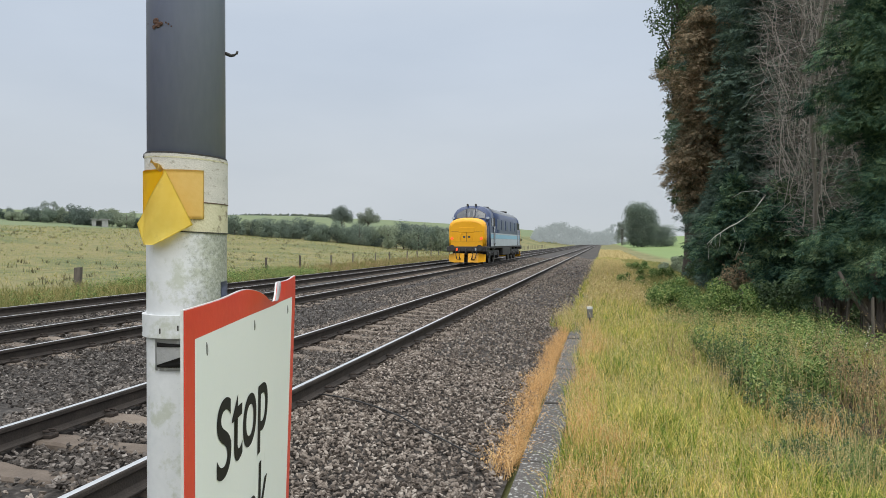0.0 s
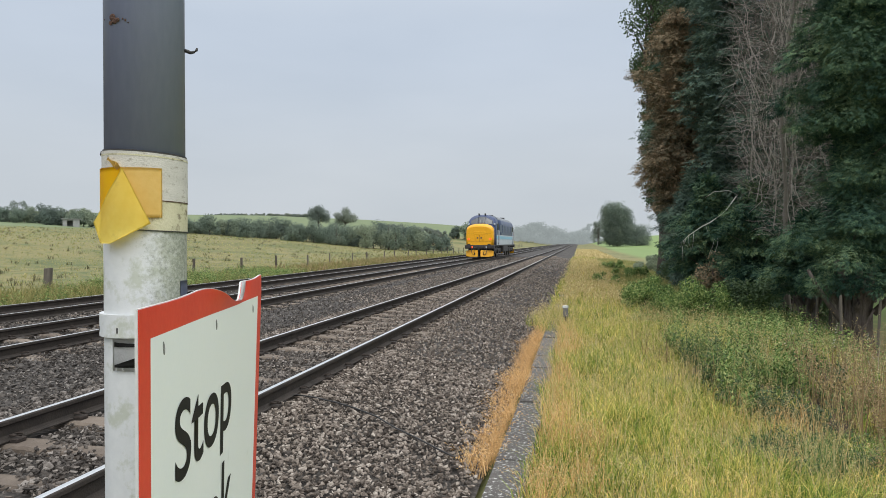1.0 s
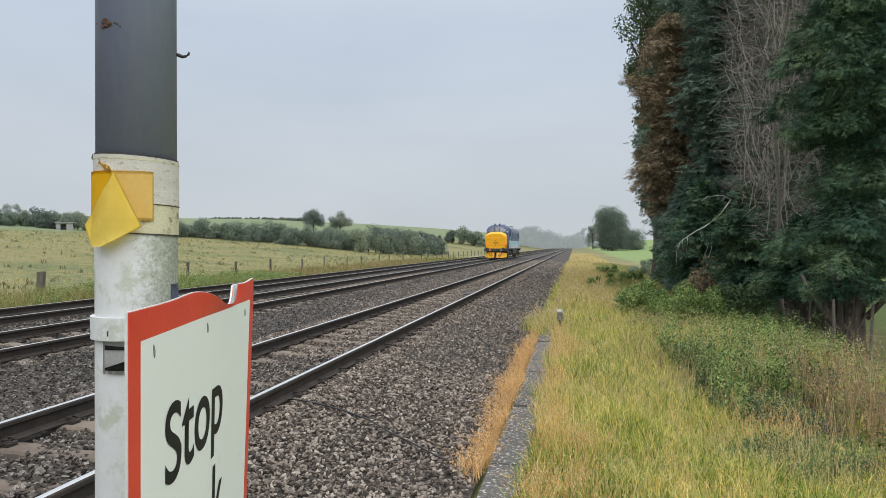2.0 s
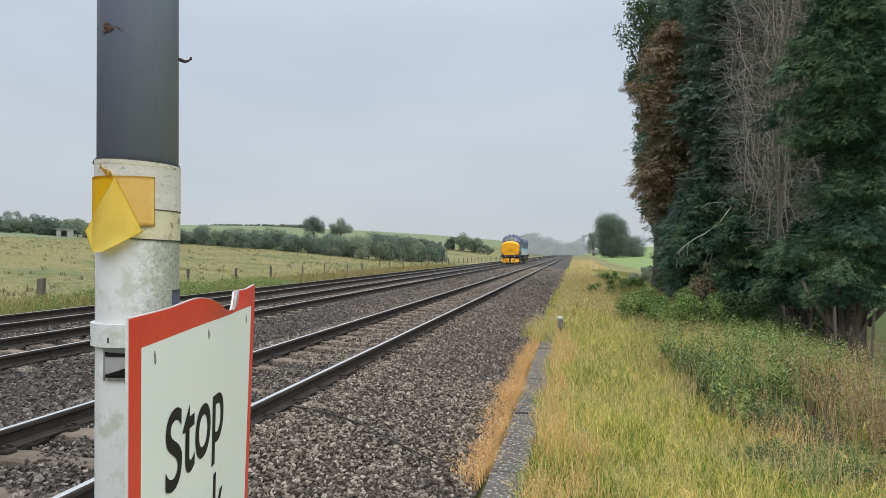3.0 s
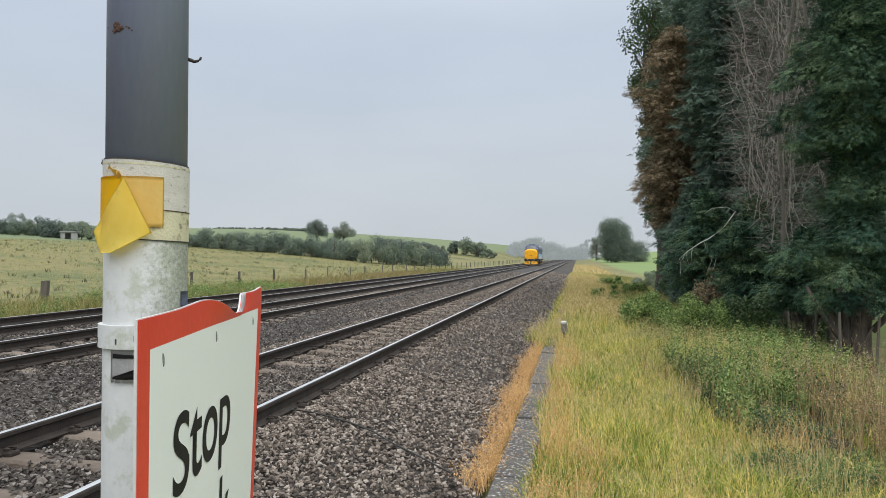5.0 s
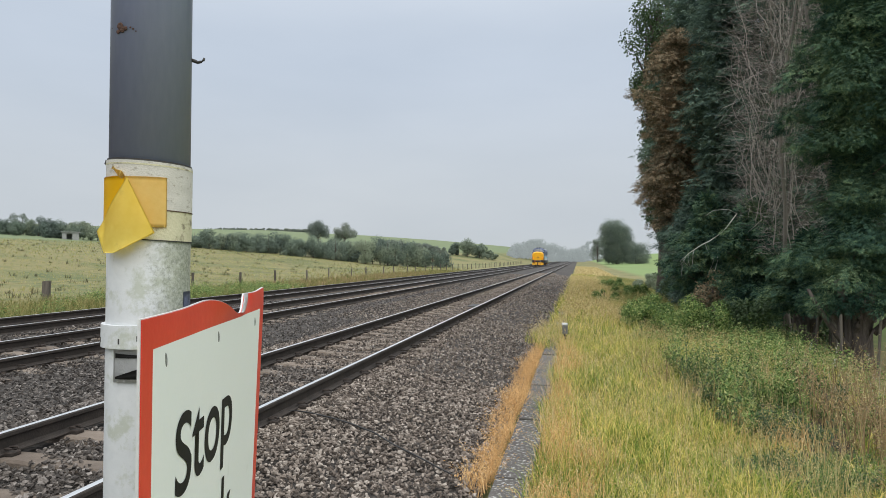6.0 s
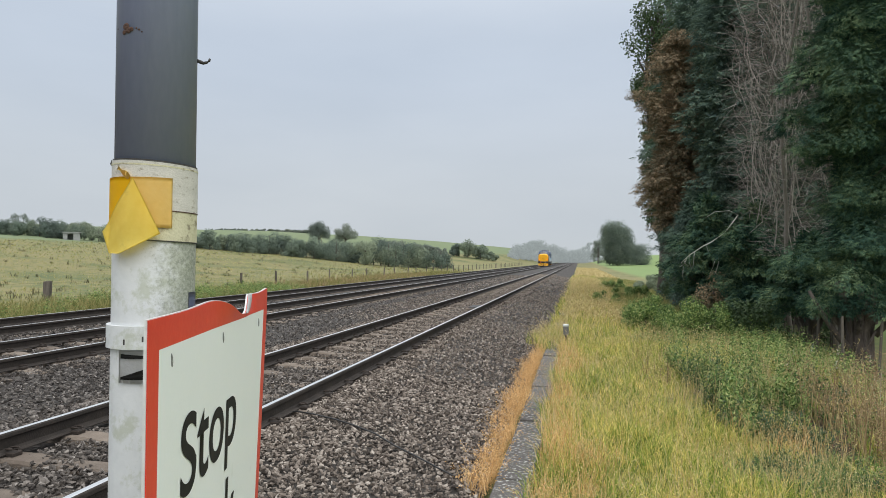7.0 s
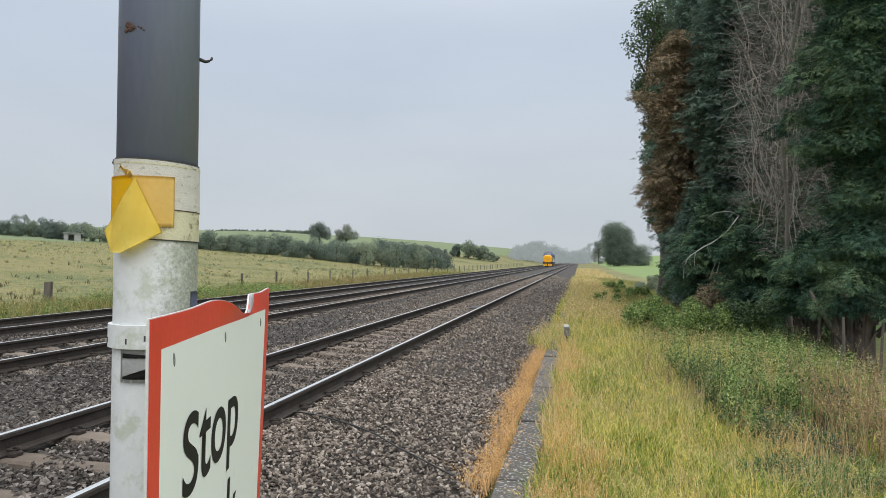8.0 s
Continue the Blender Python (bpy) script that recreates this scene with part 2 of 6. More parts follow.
M["leaf"] = shader("broad_leaves", ((0.1, (0.03, 0.06, 0.025)), (0.5, (0.06, 0.11, 0.04)), (0.92, (0.11, 0.16, 0.06))), 0.6, 5, 0.6, bump=0, island=0.6, through_light=0.25)
M["weed"] = shader("weed_leaves", ((0.32, (0.036, 0.078, 0.022)), (0.46, (0.11, 0.19, 0.05)), (0.58, (0.21, 0.295, 0.08)), (0.72, (0.42, 0.45, 0.18))), 3.0, 9, 0.7, bump=0, island=0.36, through_light=0.15, spec=0.3)
M["tuft"] = shader("dull_field_tufts", ((0.1, (0.05, 0.05, 0.025)), (0.6, (0.11, 0.10, 0.05)), (0.95, (0.20, 0.17, 0.09))), 0.3, 5, 0.9, bump=0, island=0.6, through_light=0.2)
M["weed_brown"] = shader("seeding_weeds", ((0.1, (0.17, 0.11, 0.055)), (0.6, (0.31, 0.22, 0.11)), (0.95, (0.48, 0.38, 0.22))), 0.8, 5, 0.85, bump=0, island=0.6, through_light=0.2)
# Haze of distance is mixed into these leaf colours, paler and greyer.
M["mid_leaf"] = shader("field_foliage_haze_tint", ((0.25, (0.145, 0.185, 0.16)), (0.5, (0.20, 0.25, 0.195)), (0.75, (0.275, 0.32, 0.23))), 0.3, 2, 0.95, bump=0, piece=0.6, through_light=0.35, spec=0.0, fine_mix=0.2)
M["tree_leaf"] = shader("field_tree_leaf_haze_tint", ((0.3, (0.155, 0.195, 0.17)), (0.5, (0.195, 0.24, 0.198)), (0.7, (0.24, 0.285, 0.225))), 0.3, 2, 0.95, bump=0, through_light=0.45, spec=0.0, fine_mix=0.2)
M["far_leaf"] = shader("distant_foliage_haze_tint", ((0.25, (0.19, 0.225, 0.20)), (0.5, (0.225, 0.26, 0.225)), (0.75, (0.27, 0.30, 0.245))), 0.12, 1, 0.95, bump=0, piece=0.5, through_light=0.4, spec=0.0, fine_mix=0.2)

# ---- mesh helpers ----
def mesh_of(name, verts, faces, mats=(), smooth=False, slots=None):
    me = bpy.data.meshes.new(name)
    me.from_pydata(verts if isinstance(verts, list) else verts.tolist(), [], faces if isinstance(faces, list) else faces.tolist())
    for m in mats:
        me.materials.append(m)
    if slots is not None:
        me.polygons.foreach_set("material_index", slots)
    if smooth:
        me.polygons.foreach_set("use_smooth", [True] * len(me.polygons))
    me.update()
    return me


def part(name, bm, material, parent, label=""):
    """Links a bmesh as one mesh object under a thing or a part."""
    me = bpy.data.meshes.new(name)
    bm.to_mesh(me)
    bm.free()
    for m in material if isinstance(material, (list, tuple)) else [material]:
        me.materials.append(m)
    ob = new(name, me)
    ob.parent = parent
    return tagged(ob, label)


def part_mesh(name, me, parent, label=""):
    ob = new(name, me)
    ob.parent = parent
    return tagged(ob, label)


def thing(name, label, category, m=None, group="", kind=""):
    ob = new(name)
    if m is not None:
        ob.matrix_world = m
    return tagged(ob, label, category, group, kind)


def box(bm, lo, hi, bevel=0.0, seg=2):
    """A bevelled box between two corners, added to bm."""
    lo, hi = Vector(lo), Vector(hi)
    r = bmesh.ops.create_cube(bm, size=1, matrix=Matrix.Translation((lo + hi) / 2) @ Matrix.Diagonal((*(hi - lo), 1)))
    if bevel:
        edges = list({e for v in r["verts"] for e in v.link_edges})
        bmesh.ops.bevel(bm, geom=edges, offset=bevel, segments=seg, affect="EDGES", profile=0.6)
    return bm


def tube(bm, points, radii, sides=8, caps=True):
    """A tube along points with a radius at each."""
    pts = [Vector(p) for p in points]
    if not isinstance(radii, (list, tuple)):
        radii = [radii] * len(pts)
    rings = []
    for i, p in enumerate(pts):
        d = (pts[min(i + 1, len(pts) - 1)] - pts[max(i - 1, 0)]).normalized()
        a = d.orthogonal().normalized() if abs(d.z) < 0.95 else Vector((1, 0, 0))
        a = (a - d * a.dot(d)).normalized()
        b = d.cross(a)
        rings.append([bm.verts.new(p + (a * math.cos(q) + b * math.sin(q)) * radii[i]) for q in (2 * math.pi * k / sides for k in range(sides))])
    for r0, r1 in zip(rings, rings[1:]):
        for k in range(sides):
            f = bm.faces.new((r0[k], r0[(k + 1) % sides], r1[(k + 1) % sides], r1[k]))
            f.smooth = True
    if caps:
        bm.faces.new(rings[0][::-1])
        bm.faces.new(rings[-1])
    return bm


def loft(bm, sections, smooth=True, caps=True, slot=0):
    """Joins closed sections of equal length into a skin."""
    rings = [[bm.verts.new(p) for p in s] for s in sections]
    n = len(rings[0])
    for r0, r1 in zip(rings, rings[1:]):
        for k in range(n):
            f = bm.faces.new((r0[k], r0[(k + 1) % n], r1[(k + 1) % n], r1[k]))
            f.smooth, f.material_index = smooth, slot
    if caps:
        bm.faces.new(rings[0][::-1]).material_index = slot
        bm.faces.new(rings[-1]).material_index = slot
    return bm


rng = np.random.default_rng(7)


def wave(x, y, s, seed=0):
    """Smooth uneven field of about -1 to 1, with features of s metres."""
    a = np.sin(x / s * 2.1 + seed) * np.cos(y / s * 1.7 - seed * 1.3) + 0.6 * np.sin((x + 0.7 * y) / s * 3.9 + 2.1 * seed) + 0.45 * np.cos((y - 0.6 * x) / s * 6.3 + 0.7 * seed)
    return a / 1.6


def unit(v):
    return v / np.maximum(np.linalg.norm(v, axis=-1, keepdims=True), 1e-9)


def blades(pts, height, width, lean):
    """Bent blades of grass: arrays of verts and faces."""
    n = len(pts)
    az = rng.uniform(0, 2 * np.pi, n)
    d = np.stack([np.cos(az), np.sin(az), 0 * az], 1)
    face = rng.uniform(0, 2 * np.pi, n)
    s = np.stack([np.cos(face), np.sin(face), 0 * face], 1) * (width / 2)[:, None]
    h, l = height[:, None], (height * lean)[:, None]
    up = np.array([0, 0, 1.0])
    mid = pts + up * h * 0.6 + d * l * 0.35
    tip = pts + up * h * (1 - 0.25 * lean[:, None]) + d * l
    v = np.stack([pts - s, pts + s, mid - s * 0.75, mid + s * 0.75, tip], 1).reshape(-1, 3)
    b = (np.arange(n) * 5)[:, None]
    return v, (b + np.array([[0, 1, 3, 2]])).tolist() + (b + np.array([[2, 3, 4]])).tolist(), tip, d


def leaves(centres, axis, size, aspect=0.45, curl=0.25, facing=None):
    """Folded diamond leaves, each along its axis, turned at random or to a facing."""
    n = len(centres)
    axis = unit(axis)
    side = unit(np.cross(axis, unit(rng.normal(size=(n, 3))) if facing is None else facing))
    up = np.cross(axis, side)
    size = np.asarray(size).reshape(-1, 1) * np.ones((n, 1))
    a, s, u = axis * size, side * size * aspect * 0.5, up * size * curl * 0.5
    v = np.stack([centres, centres + a * 0.45 + s + u, centres + a, centres + a * 0.45 - s + u], 1).reshape(-1, 3)
    b = (np.arange(n) * 4)[:, None]
    return v, (b + np.array([[0, 1, 2]])).tolist() + (b + np.array([[0, 2, 3]])).tolist()


def sprays(centres, axis, size, leaflets=6, broad=0.19, facing=None):
    """Flat drooping fans: leaflets set along an axis, alternately to both sides."""
    n = len(centres)
    axis = unit(axis)
    flat = unit(rng.normal(size=(n, 3)) * 0.5 + np.array([0, 0, 1.0])) if facing is None else facing
    side = unit(np.cross(axis, flat))
    size = np.asarray(size).reshape(-1, 1) * np.ones((n, 1))
    vs = []
    for k in range(leaflets):
        q = k / leaflets
        sign = 1 if k % 2 else -1
        c = centres + axis * size * q
        d = axis * (0.75 + 0.3 * q) + side * sign * (0.85 - 0.6 * q) + rng.normal(size=(n, 3)) * 0.18
        d[:, 2] -= 0.15
        d = unit(d) * size * (0.66 - 0.25 * q)
        w = unit(np.cross(d, flat)) * size * (0.66 - 0.25 * q) * broad * 0.5
        vs.append(np.stack([c - w, c + d * 0.3 + w, c + d], 1).reshape(-1, 3))
    v = np.concatenate(vs)
    return v, np.arange(len(v)).reshape(-1, 3)


def scattered(name, v, f, mat, label, category, kind="stuff", parent=None):
    ob = new(name, mesh_of(name, v, f, [mat]))
    if parent is not None:
        ob.parent = parent
        return tagged(ob, label)
    return tagged(ob, label, category, kind=kind)


# ---- ground ----
X1, X2, X3 = -3.58, -8.17, -11.50     # middles of the three tracks
def smooth01(a):
    a = np.clip(a, 0, 1)
    return a * a * (3 - 2 * a)


HILL_AZ = np.array([-180, -60, -40, -26, -18, -12, -5.5, -2.0, 2, 10, 40, 180.0])
HILL_EL = np.array([0.02, 0.03, 0.034, 0.0365, 0.032, 0.0265, 0.0175, 0.010, 0.006, 0.012, 0.02, 0.02])


def ground_z(x, y):
    """Height of the ground. Rail heads lie at 0."""
    x, y = np.asarray(x, float), np.asarray(y, float)
    cess = -0.40 - 0.10 * smooth01((x - 0.2) / 2) - 0.35 * smooth01((x - 2.5) / 4)
    left = -0.62 + 0.066 * np.clip(-x - 24, 0, 400) * smooth01((-x - 24) / 40)
    z = np.where(x > -0.8, cess, np.where(x < -15.5, left, -0.55))
    t = smooth01((-13.2 - x) / 2.3)
    z = np.where((x <= -13.2) & (x >= -15.5), -0.55 * (1 - t) - 0.62 * t, z)
    r, az = np.hypot(x, y), np.degrees(np.arctan2(x, y))
    el = np.interp(az, HILL_AZ, HILL_EL)
    rise = smooth01((r - 190) / 280)
    far = 1.36 + el * 460 - 0.02 * np.clip(r - 520, 0, 2500)
    z = z * (1 - rise) + far * rise
    lane = smooth01((np.abs(x + 7) - 8) / 30)
    flat = np.where(r > 190, -0.55, z)
    z = np.where(y > 0, flat + (z - flat) * np.maximum(lane, smooth01((r - 700) / 300)), z)
    return z + 0.03 * wave(x, y, 1.7) * smooth01((np.abs(x + 6.5) - 8) / 4) + 0.05 * wave(x, y, 9, 3) * smooth01((np.abs(x + 6.5) - 9) / 8)


def sheet(name, xs, ys, mat, dz=0.0):
    gx, gy = np.meshgrid(xs, ys)
    v = np.stack([gx, gy, ground_z(gx, gy) + dz], -1).reshape(-1, 3)
    nx = len(xs)
    idx = np.arange(len(ys) - 1)[:, None] * nx + np.arange(nx - 1)[None]
    f = np.stack([idx, idx + 1, idx + 1 + nx, idx + nx], -1).reshape(-1, 4)
    return new(name, mesh_of(name, v, f, [mat], smooth=True))


def graded(a, b, first, growth):
    out, s = [a], first
    while out[-1] < b:
        out.append(out[-1] + s)
        s *= growth
    return out


right_x = graded(-0.8, 3000, 0.4, 1.09)
left_x = [-x for x in graded(13.2, 3000, 0.45, 1.08)][::-1]
ground = sheet("ground", left_x + [-10.0, -7.0, -4.0] + right_x, [-y for y in graded(0.5, 2500, 1, 1.3)][::-1] + graded(0, 3000, 0.5, 1.035), M["soil"])
tagged(ground, "rough grassy ground with fields rising to a low hill", "ground", kind="structure")


# ballast: a level bed with sloping shoulders
def bed_z(x):
    x = np.asarray(x, float)
    z = np.interp(x, [-13.9, -13.0, -12.6, -9.9, -9.5, -6.6, -5.3, -4.9, -2.3, -1.9, -0.95, -0.72], [-0.56, -0.28, -0.172, -0.172, -0.172, -0.20, -0.23, -0.185, -0.185, -0.205, -0.37, -0.42])
    for cx, heap in ((X1, 0.025), (X2, 0.04), (X3, 0.04)):
        z = z + heap * np.exp(-((np.abs(x - cx) - 1.15) / 0.22) ** 2)
    return z


bx = np.linspace(-13.9, -0.72, 90)
by = np.array([-30, -10] + graded(0, 1500, 0.25, 1.02))
gx, gy = np.meshgrid(bx, by)
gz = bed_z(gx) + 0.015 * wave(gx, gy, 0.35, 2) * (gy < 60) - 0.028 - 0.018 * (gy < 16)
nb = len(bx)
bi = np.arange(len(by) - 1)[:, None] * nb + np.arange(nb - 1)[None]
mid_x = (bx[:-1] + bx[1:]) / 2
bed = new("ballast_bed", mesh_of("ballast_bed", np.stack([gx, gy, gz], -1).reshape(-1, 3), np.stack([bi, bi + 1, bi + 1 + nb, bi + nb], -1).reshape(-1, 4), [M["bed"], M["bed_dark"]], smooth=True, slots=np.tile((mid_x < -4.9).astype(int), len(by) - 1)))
tagged(bed, "grey crushed-stone ballast bed under the railway tracks", "ballast", kind="structure")


# ---- tracks ----
def rail_section(cx):
    half = [(0.0, 0.0), (0.023, -0.0008), (0.031, -0.004), (0.035, -0.012), (0.035, -0.036), (0.012, -0.05), (0.010, -0.125), (0.03, -0.142), (0.070, -0.150), (0.070, -0.159)]
    right = [(cx + a, b) for a, b in half]
    return right + [(cx - a, b) for a, b in half[::-1][:-1]]


RAIL_Y = [-30, 0, 6, 12, 20, 30, 45, 70, 110, 180, 300, 600, 1400]


def rail(cx, parent):
    sec = rail_section(cx)
    n = len(sec)
    v = [(x, y, z) for y in RAIL_Y for x, z in sec]
    f, slots = [], []
    for i in range(len(RAIL_Y) - 1):
        for k in range(n):
            f.append([i * n + k, i * n + (k + 1) % n, (i + 1) * n + (k + 1) % n, (i + 1) * n + k][::-1])
            slots.append(1 if k in (0, n - 1) else 0)
    f.append(list(range(n)))
    slots.append(0)
    return part_mesh("rail", mesh_of("rail", v, f, [M["rail"], M["railtop"]], slots=slots), parent, "brown rusty steel rail with a polished running head")


def sleeper_mesh():
    """A tapering concrete sleeper with raised rail seats."""
    bm = bmesh.new()
    sec = lambda x, top, w: [(x, -w - 0.02, -0.36), (x, w + 0.02, -0.36), (x, w, top - 0.02), (x, w - 0.02, top), (x, -w + 0.02, top), (x, -w, top - 0.02)]
    loft(bm, [sec(-1.25, -0.185, 0.115), sec(-1.0, -0.17, 0.12), sec(-0.5, -0.17, 0.12), sec(-0.3, -0.195, 0.105), sec(0.3, -0.195, 0.105), sec(0.5, -0.17, 0.12), sec(1.0, -0.17, 0.12), sec(1.25, -0.185, 0.115)], smooth=False)
    bmesh.ops.recalc_face_normals(bm, faces=bm.faces)
    me = bpy.data.meshes.new("sleeper")
    bm.to_mesh(me)
    bm.free()
    me.materials.append(M["sleeper"])
    return me


def clip_mesh():
    """A sprung rail clip on its shoulder."""
    bm = bmesh.new()
    box(bm, (-0.05, -0.05, -0.172), (0.02, 0.05, -0.135), 0.008, 1)
    tube(bm, [(-0.02, -0.06, -0.15), (0.0, -0.06, -0.12), (0.03, -0.03, -0.115), (0.045, 0.0, -0.125), (0.03, 0.03, -0.115), (-0.03, 0.04, -0.11), (-0.045, 0.0, -0.12)], 0.010, 5)
    me = bpy.data.meshes.new("rail_clip")
    bm.to_mesh(me)
    bm.free()
    me.materials.append(M["clip"])
    return me


SLEEPER, CLIP = sleeper_mesh(), clip_mesh()
for cx, label, n_sleep, n_clip in ((X1, "single railway track on concrete sleepers in grey ballast", 110, 36), (X2, "railway track on which the locomotive runs", 60, 16), (X3, "railway track beside the field fence", 60, 0)):
    track = thing("railway_track", label, "railway track", pose(0, 0, 0), kind="structure")
    for s in (-0.7525, 0.7525):
        rail(cx + s, track)
    for i in range(-16, n_sleep):
        sl = part_mesh("sleeper", SLEEPER, track)
        jig = 0.02 * math.sin(i * 12.9)
        sl.matrix_world = pose(cx, 1.05 + 0.68 * i + jig, 0.0, 0, 0, 0.6 * math.sin(i * 7.7))
        if 0 <= i < n_clip:
            for s in (-0.7525, 0.7525):
                for side in (-1, 1):
                    c = part_mesh("rail_clip", CLIP, sl)
                    c.matrix_basis = pose(s + side * 0.085, 0, 0, 0, 0, 0 if side < 0 else 180)

# ---- ballast stones ----
def stone_shapes(k, corners=10):
    """A few angular stones, each a rough hull of ten corners."""
    out = []
    for i in range(k):
        r = np.random.default_rng(100 + i)
        bm = bmesh.new()
        p = unit(r.normal(size=(corners, 3))) * r.uniform(0.75, 1.15, (corners, 1)) * np.array([1.0, 0.78, 0.52])
        for q in p:
            bm.verts.new(q)
        h = bmesh.ops.convex_hull(bm, input=bm.verts)
        bm.verts.index_update()
        bm.verts.ensure_lookup_table()
        live = [v for v in bm.verts if v.link_faces]
        ids = {v: j for j, v in enumerate(live)}
        out.append((np.array([v.co[:] for v in live]), np.array([[ids[v] for v in f.verts] for f in bm.faces])))
        bm.free()
    return out


def stones(n, place, size, fine=True):
    """Stones strewn at place(n) with sizes; verts and triangles."""
    vs, fs, base = [], [], 0
    pts, sz = place, size
    shapes = stone_shapes(9, 9) if fine else stone_shapes(5, 7)
    which = rng.integers(0, len(shapes), n)
    for k, (sv, sf) in enumerate(shapes):
        sel = np.nonzero(which == k)[0]
        m = len(sel)
        if not m:
            continue
        ang = rng.uniform(0, 2 * np.pi, (m, 3)) * np.array([0.42, 0.42, 1.0])
        cx_, sx_ = np.cos(ang[:, 0]), np.sin(ang[:, 0])
        cz_, sz_ = np.cos(ang[:, 2]), np.sin(ang[:, 2])
        v = sv[None] * (sz[sel, None, None])
        y2, z2 = v[..., 1] * cx_[:, None] - v[..., 2] * sx_[:, None], v[..., 1] * sx_[:, None] + v[..., 2] * cx_[:, None]
        x3, y3 = v[..., 0] * cz_[:, None] - y2 * sz_[:, None], v[..., 0] * sz_[:, None] + y2 * cz_[:, None]
        v = np.stack([x3, y3, z2], -1) + pts[sel][:, None]
        f = sf[None] + (base + np.arange(m) * len(sv))[:, None, None]
        vs.append(v.reshape(-1, 3))
        fs.append(f.reshape(-1, 3))
        base += m * len(sv)
    return np.concatenate(vs), np.concatenate(fs)


def bed_points(n, x0, x1, y0, y1):
    """Random spots on the bed, thinned over the sleepers' middles."""
    x, y = rng.uniform(x0, x1, n), rng.uniform(y0, y1, n)
    keep = np.ones(n, bool)
    for cx in (X1, X2, X3):
        near = (np.abs(((y - 1.05 + 0.34) % 0.68) - 0.34) < 0.115) & (np.abs(x - cx) < 0.64)
        bare = wave(x, y, 0.5, 5) + 0.5 * np.sin(y * 0.9 + cx) > (0.2 if cx == X1 else 0.6)
        keep &= ~(near & bare)
        for s in (-0.7525, 0.7525):
            keep &= np.abs(x - cx - s) > 0.085
    x, y = x[keep], y[keep]
    z = bed_z(x) - 0.02 + rng.uniform(-0.012, 0.032, len(x)) + np.where(np.abs(np.abs(x - X1) - 1.05) < 0.3, 0.014, 0.0)
    return np.stack([x, y, z], 1)


for x0, x1, y0, y1, per, lo, hi in ((-2.8, -0.75, 3.6, 9, 1150, 0.014, 0.034), (-5.4, -2.8, 3.6, 9, 800, 0.016, 0.037), (-8.5, -5.4, 5.5, 12, 560, 0.018, 0.035), (-5.4, -0.75, 9, 17, 380, 0.02, 0.039), (-13.3, -5.4, 12, 22, 190, 0.022, 0.042), (-8.4, -6.5, 22, 45, 55, 0.032, 0.055), (-13.3, -8.5, 8, 12, 260, 0.022, 0.04), (-6.5, -0.75, 17, 34, 125, 0.026, 0.05), (-7, -0.75, 34, 70, 28, 0.038, 0.08), (-6.5, -0.75, -8, 3.6, 130, 0.024, 0.045)):
    pts = bed_points(int((x1 - x0) * (y1 - y0) * per), x0, x1, y0, y1)
    v, f = stones(len(pts), pts, rng.uniform(lo, hi, len(pts)), y0 < 8 and x0 > -6)
    scattered("ballast_stones", v, f, M["stone_dark" if x1 <= -5.4 else "stone_mid" if x1 < -2 else "stone"], "loose angular grey ballast stones beside the rails", "ballast")

# ---- cable trough ----
bm = bmesh.new()
box(bm, (-0.137, -0.49, -0.05), (0.137, 0.49, 0.0), 0.008, 1)
LID = bpy.data.meshes.new("lid")
bm.to_mesh(LID)
bm.free()
LID.materials.append(M["concrete"])
trough = thing("cable_trough", "weathered grey concrete cable trough with lichen-spotted lids", "cable trough", pose(-0.492, 0, -0.34), kind="structure")
bm = bmesh.new()
box(bm, (-0.14, 2.4, -0.25), (-0.095, 60, -0.052), 0.005, 1)
box(bm, (0.095, 2.4, -0.25), (0.14, 60, -0.052), 0.005, 1)
part("trough_wall", bm, M["concrete"], trough)
for i in range(4, 48):
    lid = part_mesh("lid", LID, trough)
    lid.matrix_basis = pose(0.006 * math.sin(i * 5.1), -1.2 + i * 0.995, 0.006 * math.sin(i * 3.7), 0.5 * math.sin(i * 2.2), 0.8 * math.sin(i * 4.4), 0.5 * math.sin(i * 1.7))


# ---- sign post ----
POST = Vector((-0.5796, 0.8339, 0))
R = 0.0527


def ring(bm, r0, r1, z0, z1, sides=110, tilt=0.0, phase=0.0):
    """A hollow band round the post from z0 to z1; its ends may lean."""
    rows = []
    for r, z, t in ((r0, z0, tilt), (r1, z0, tilt), (r1, z1, tilt), (r0, z1, tilt)):
        rows.append([bm.verts.new((r * math.cos(a), r * math.sin(a), z + t * math.cos(a - phase))) for a in (2 * math.pi * k / sides for k in range(sides))])
    for a in range(4):
        r0_, r1_ = rows[a], rows[(a + 1) % 4]
        for k in range(sides):
            f = bm.faces.new((r0_[k], r0_[(k + 1) % sides], r1_[(k + 1) % sides], r1_[k]))
            f.smooth = False
    return bm


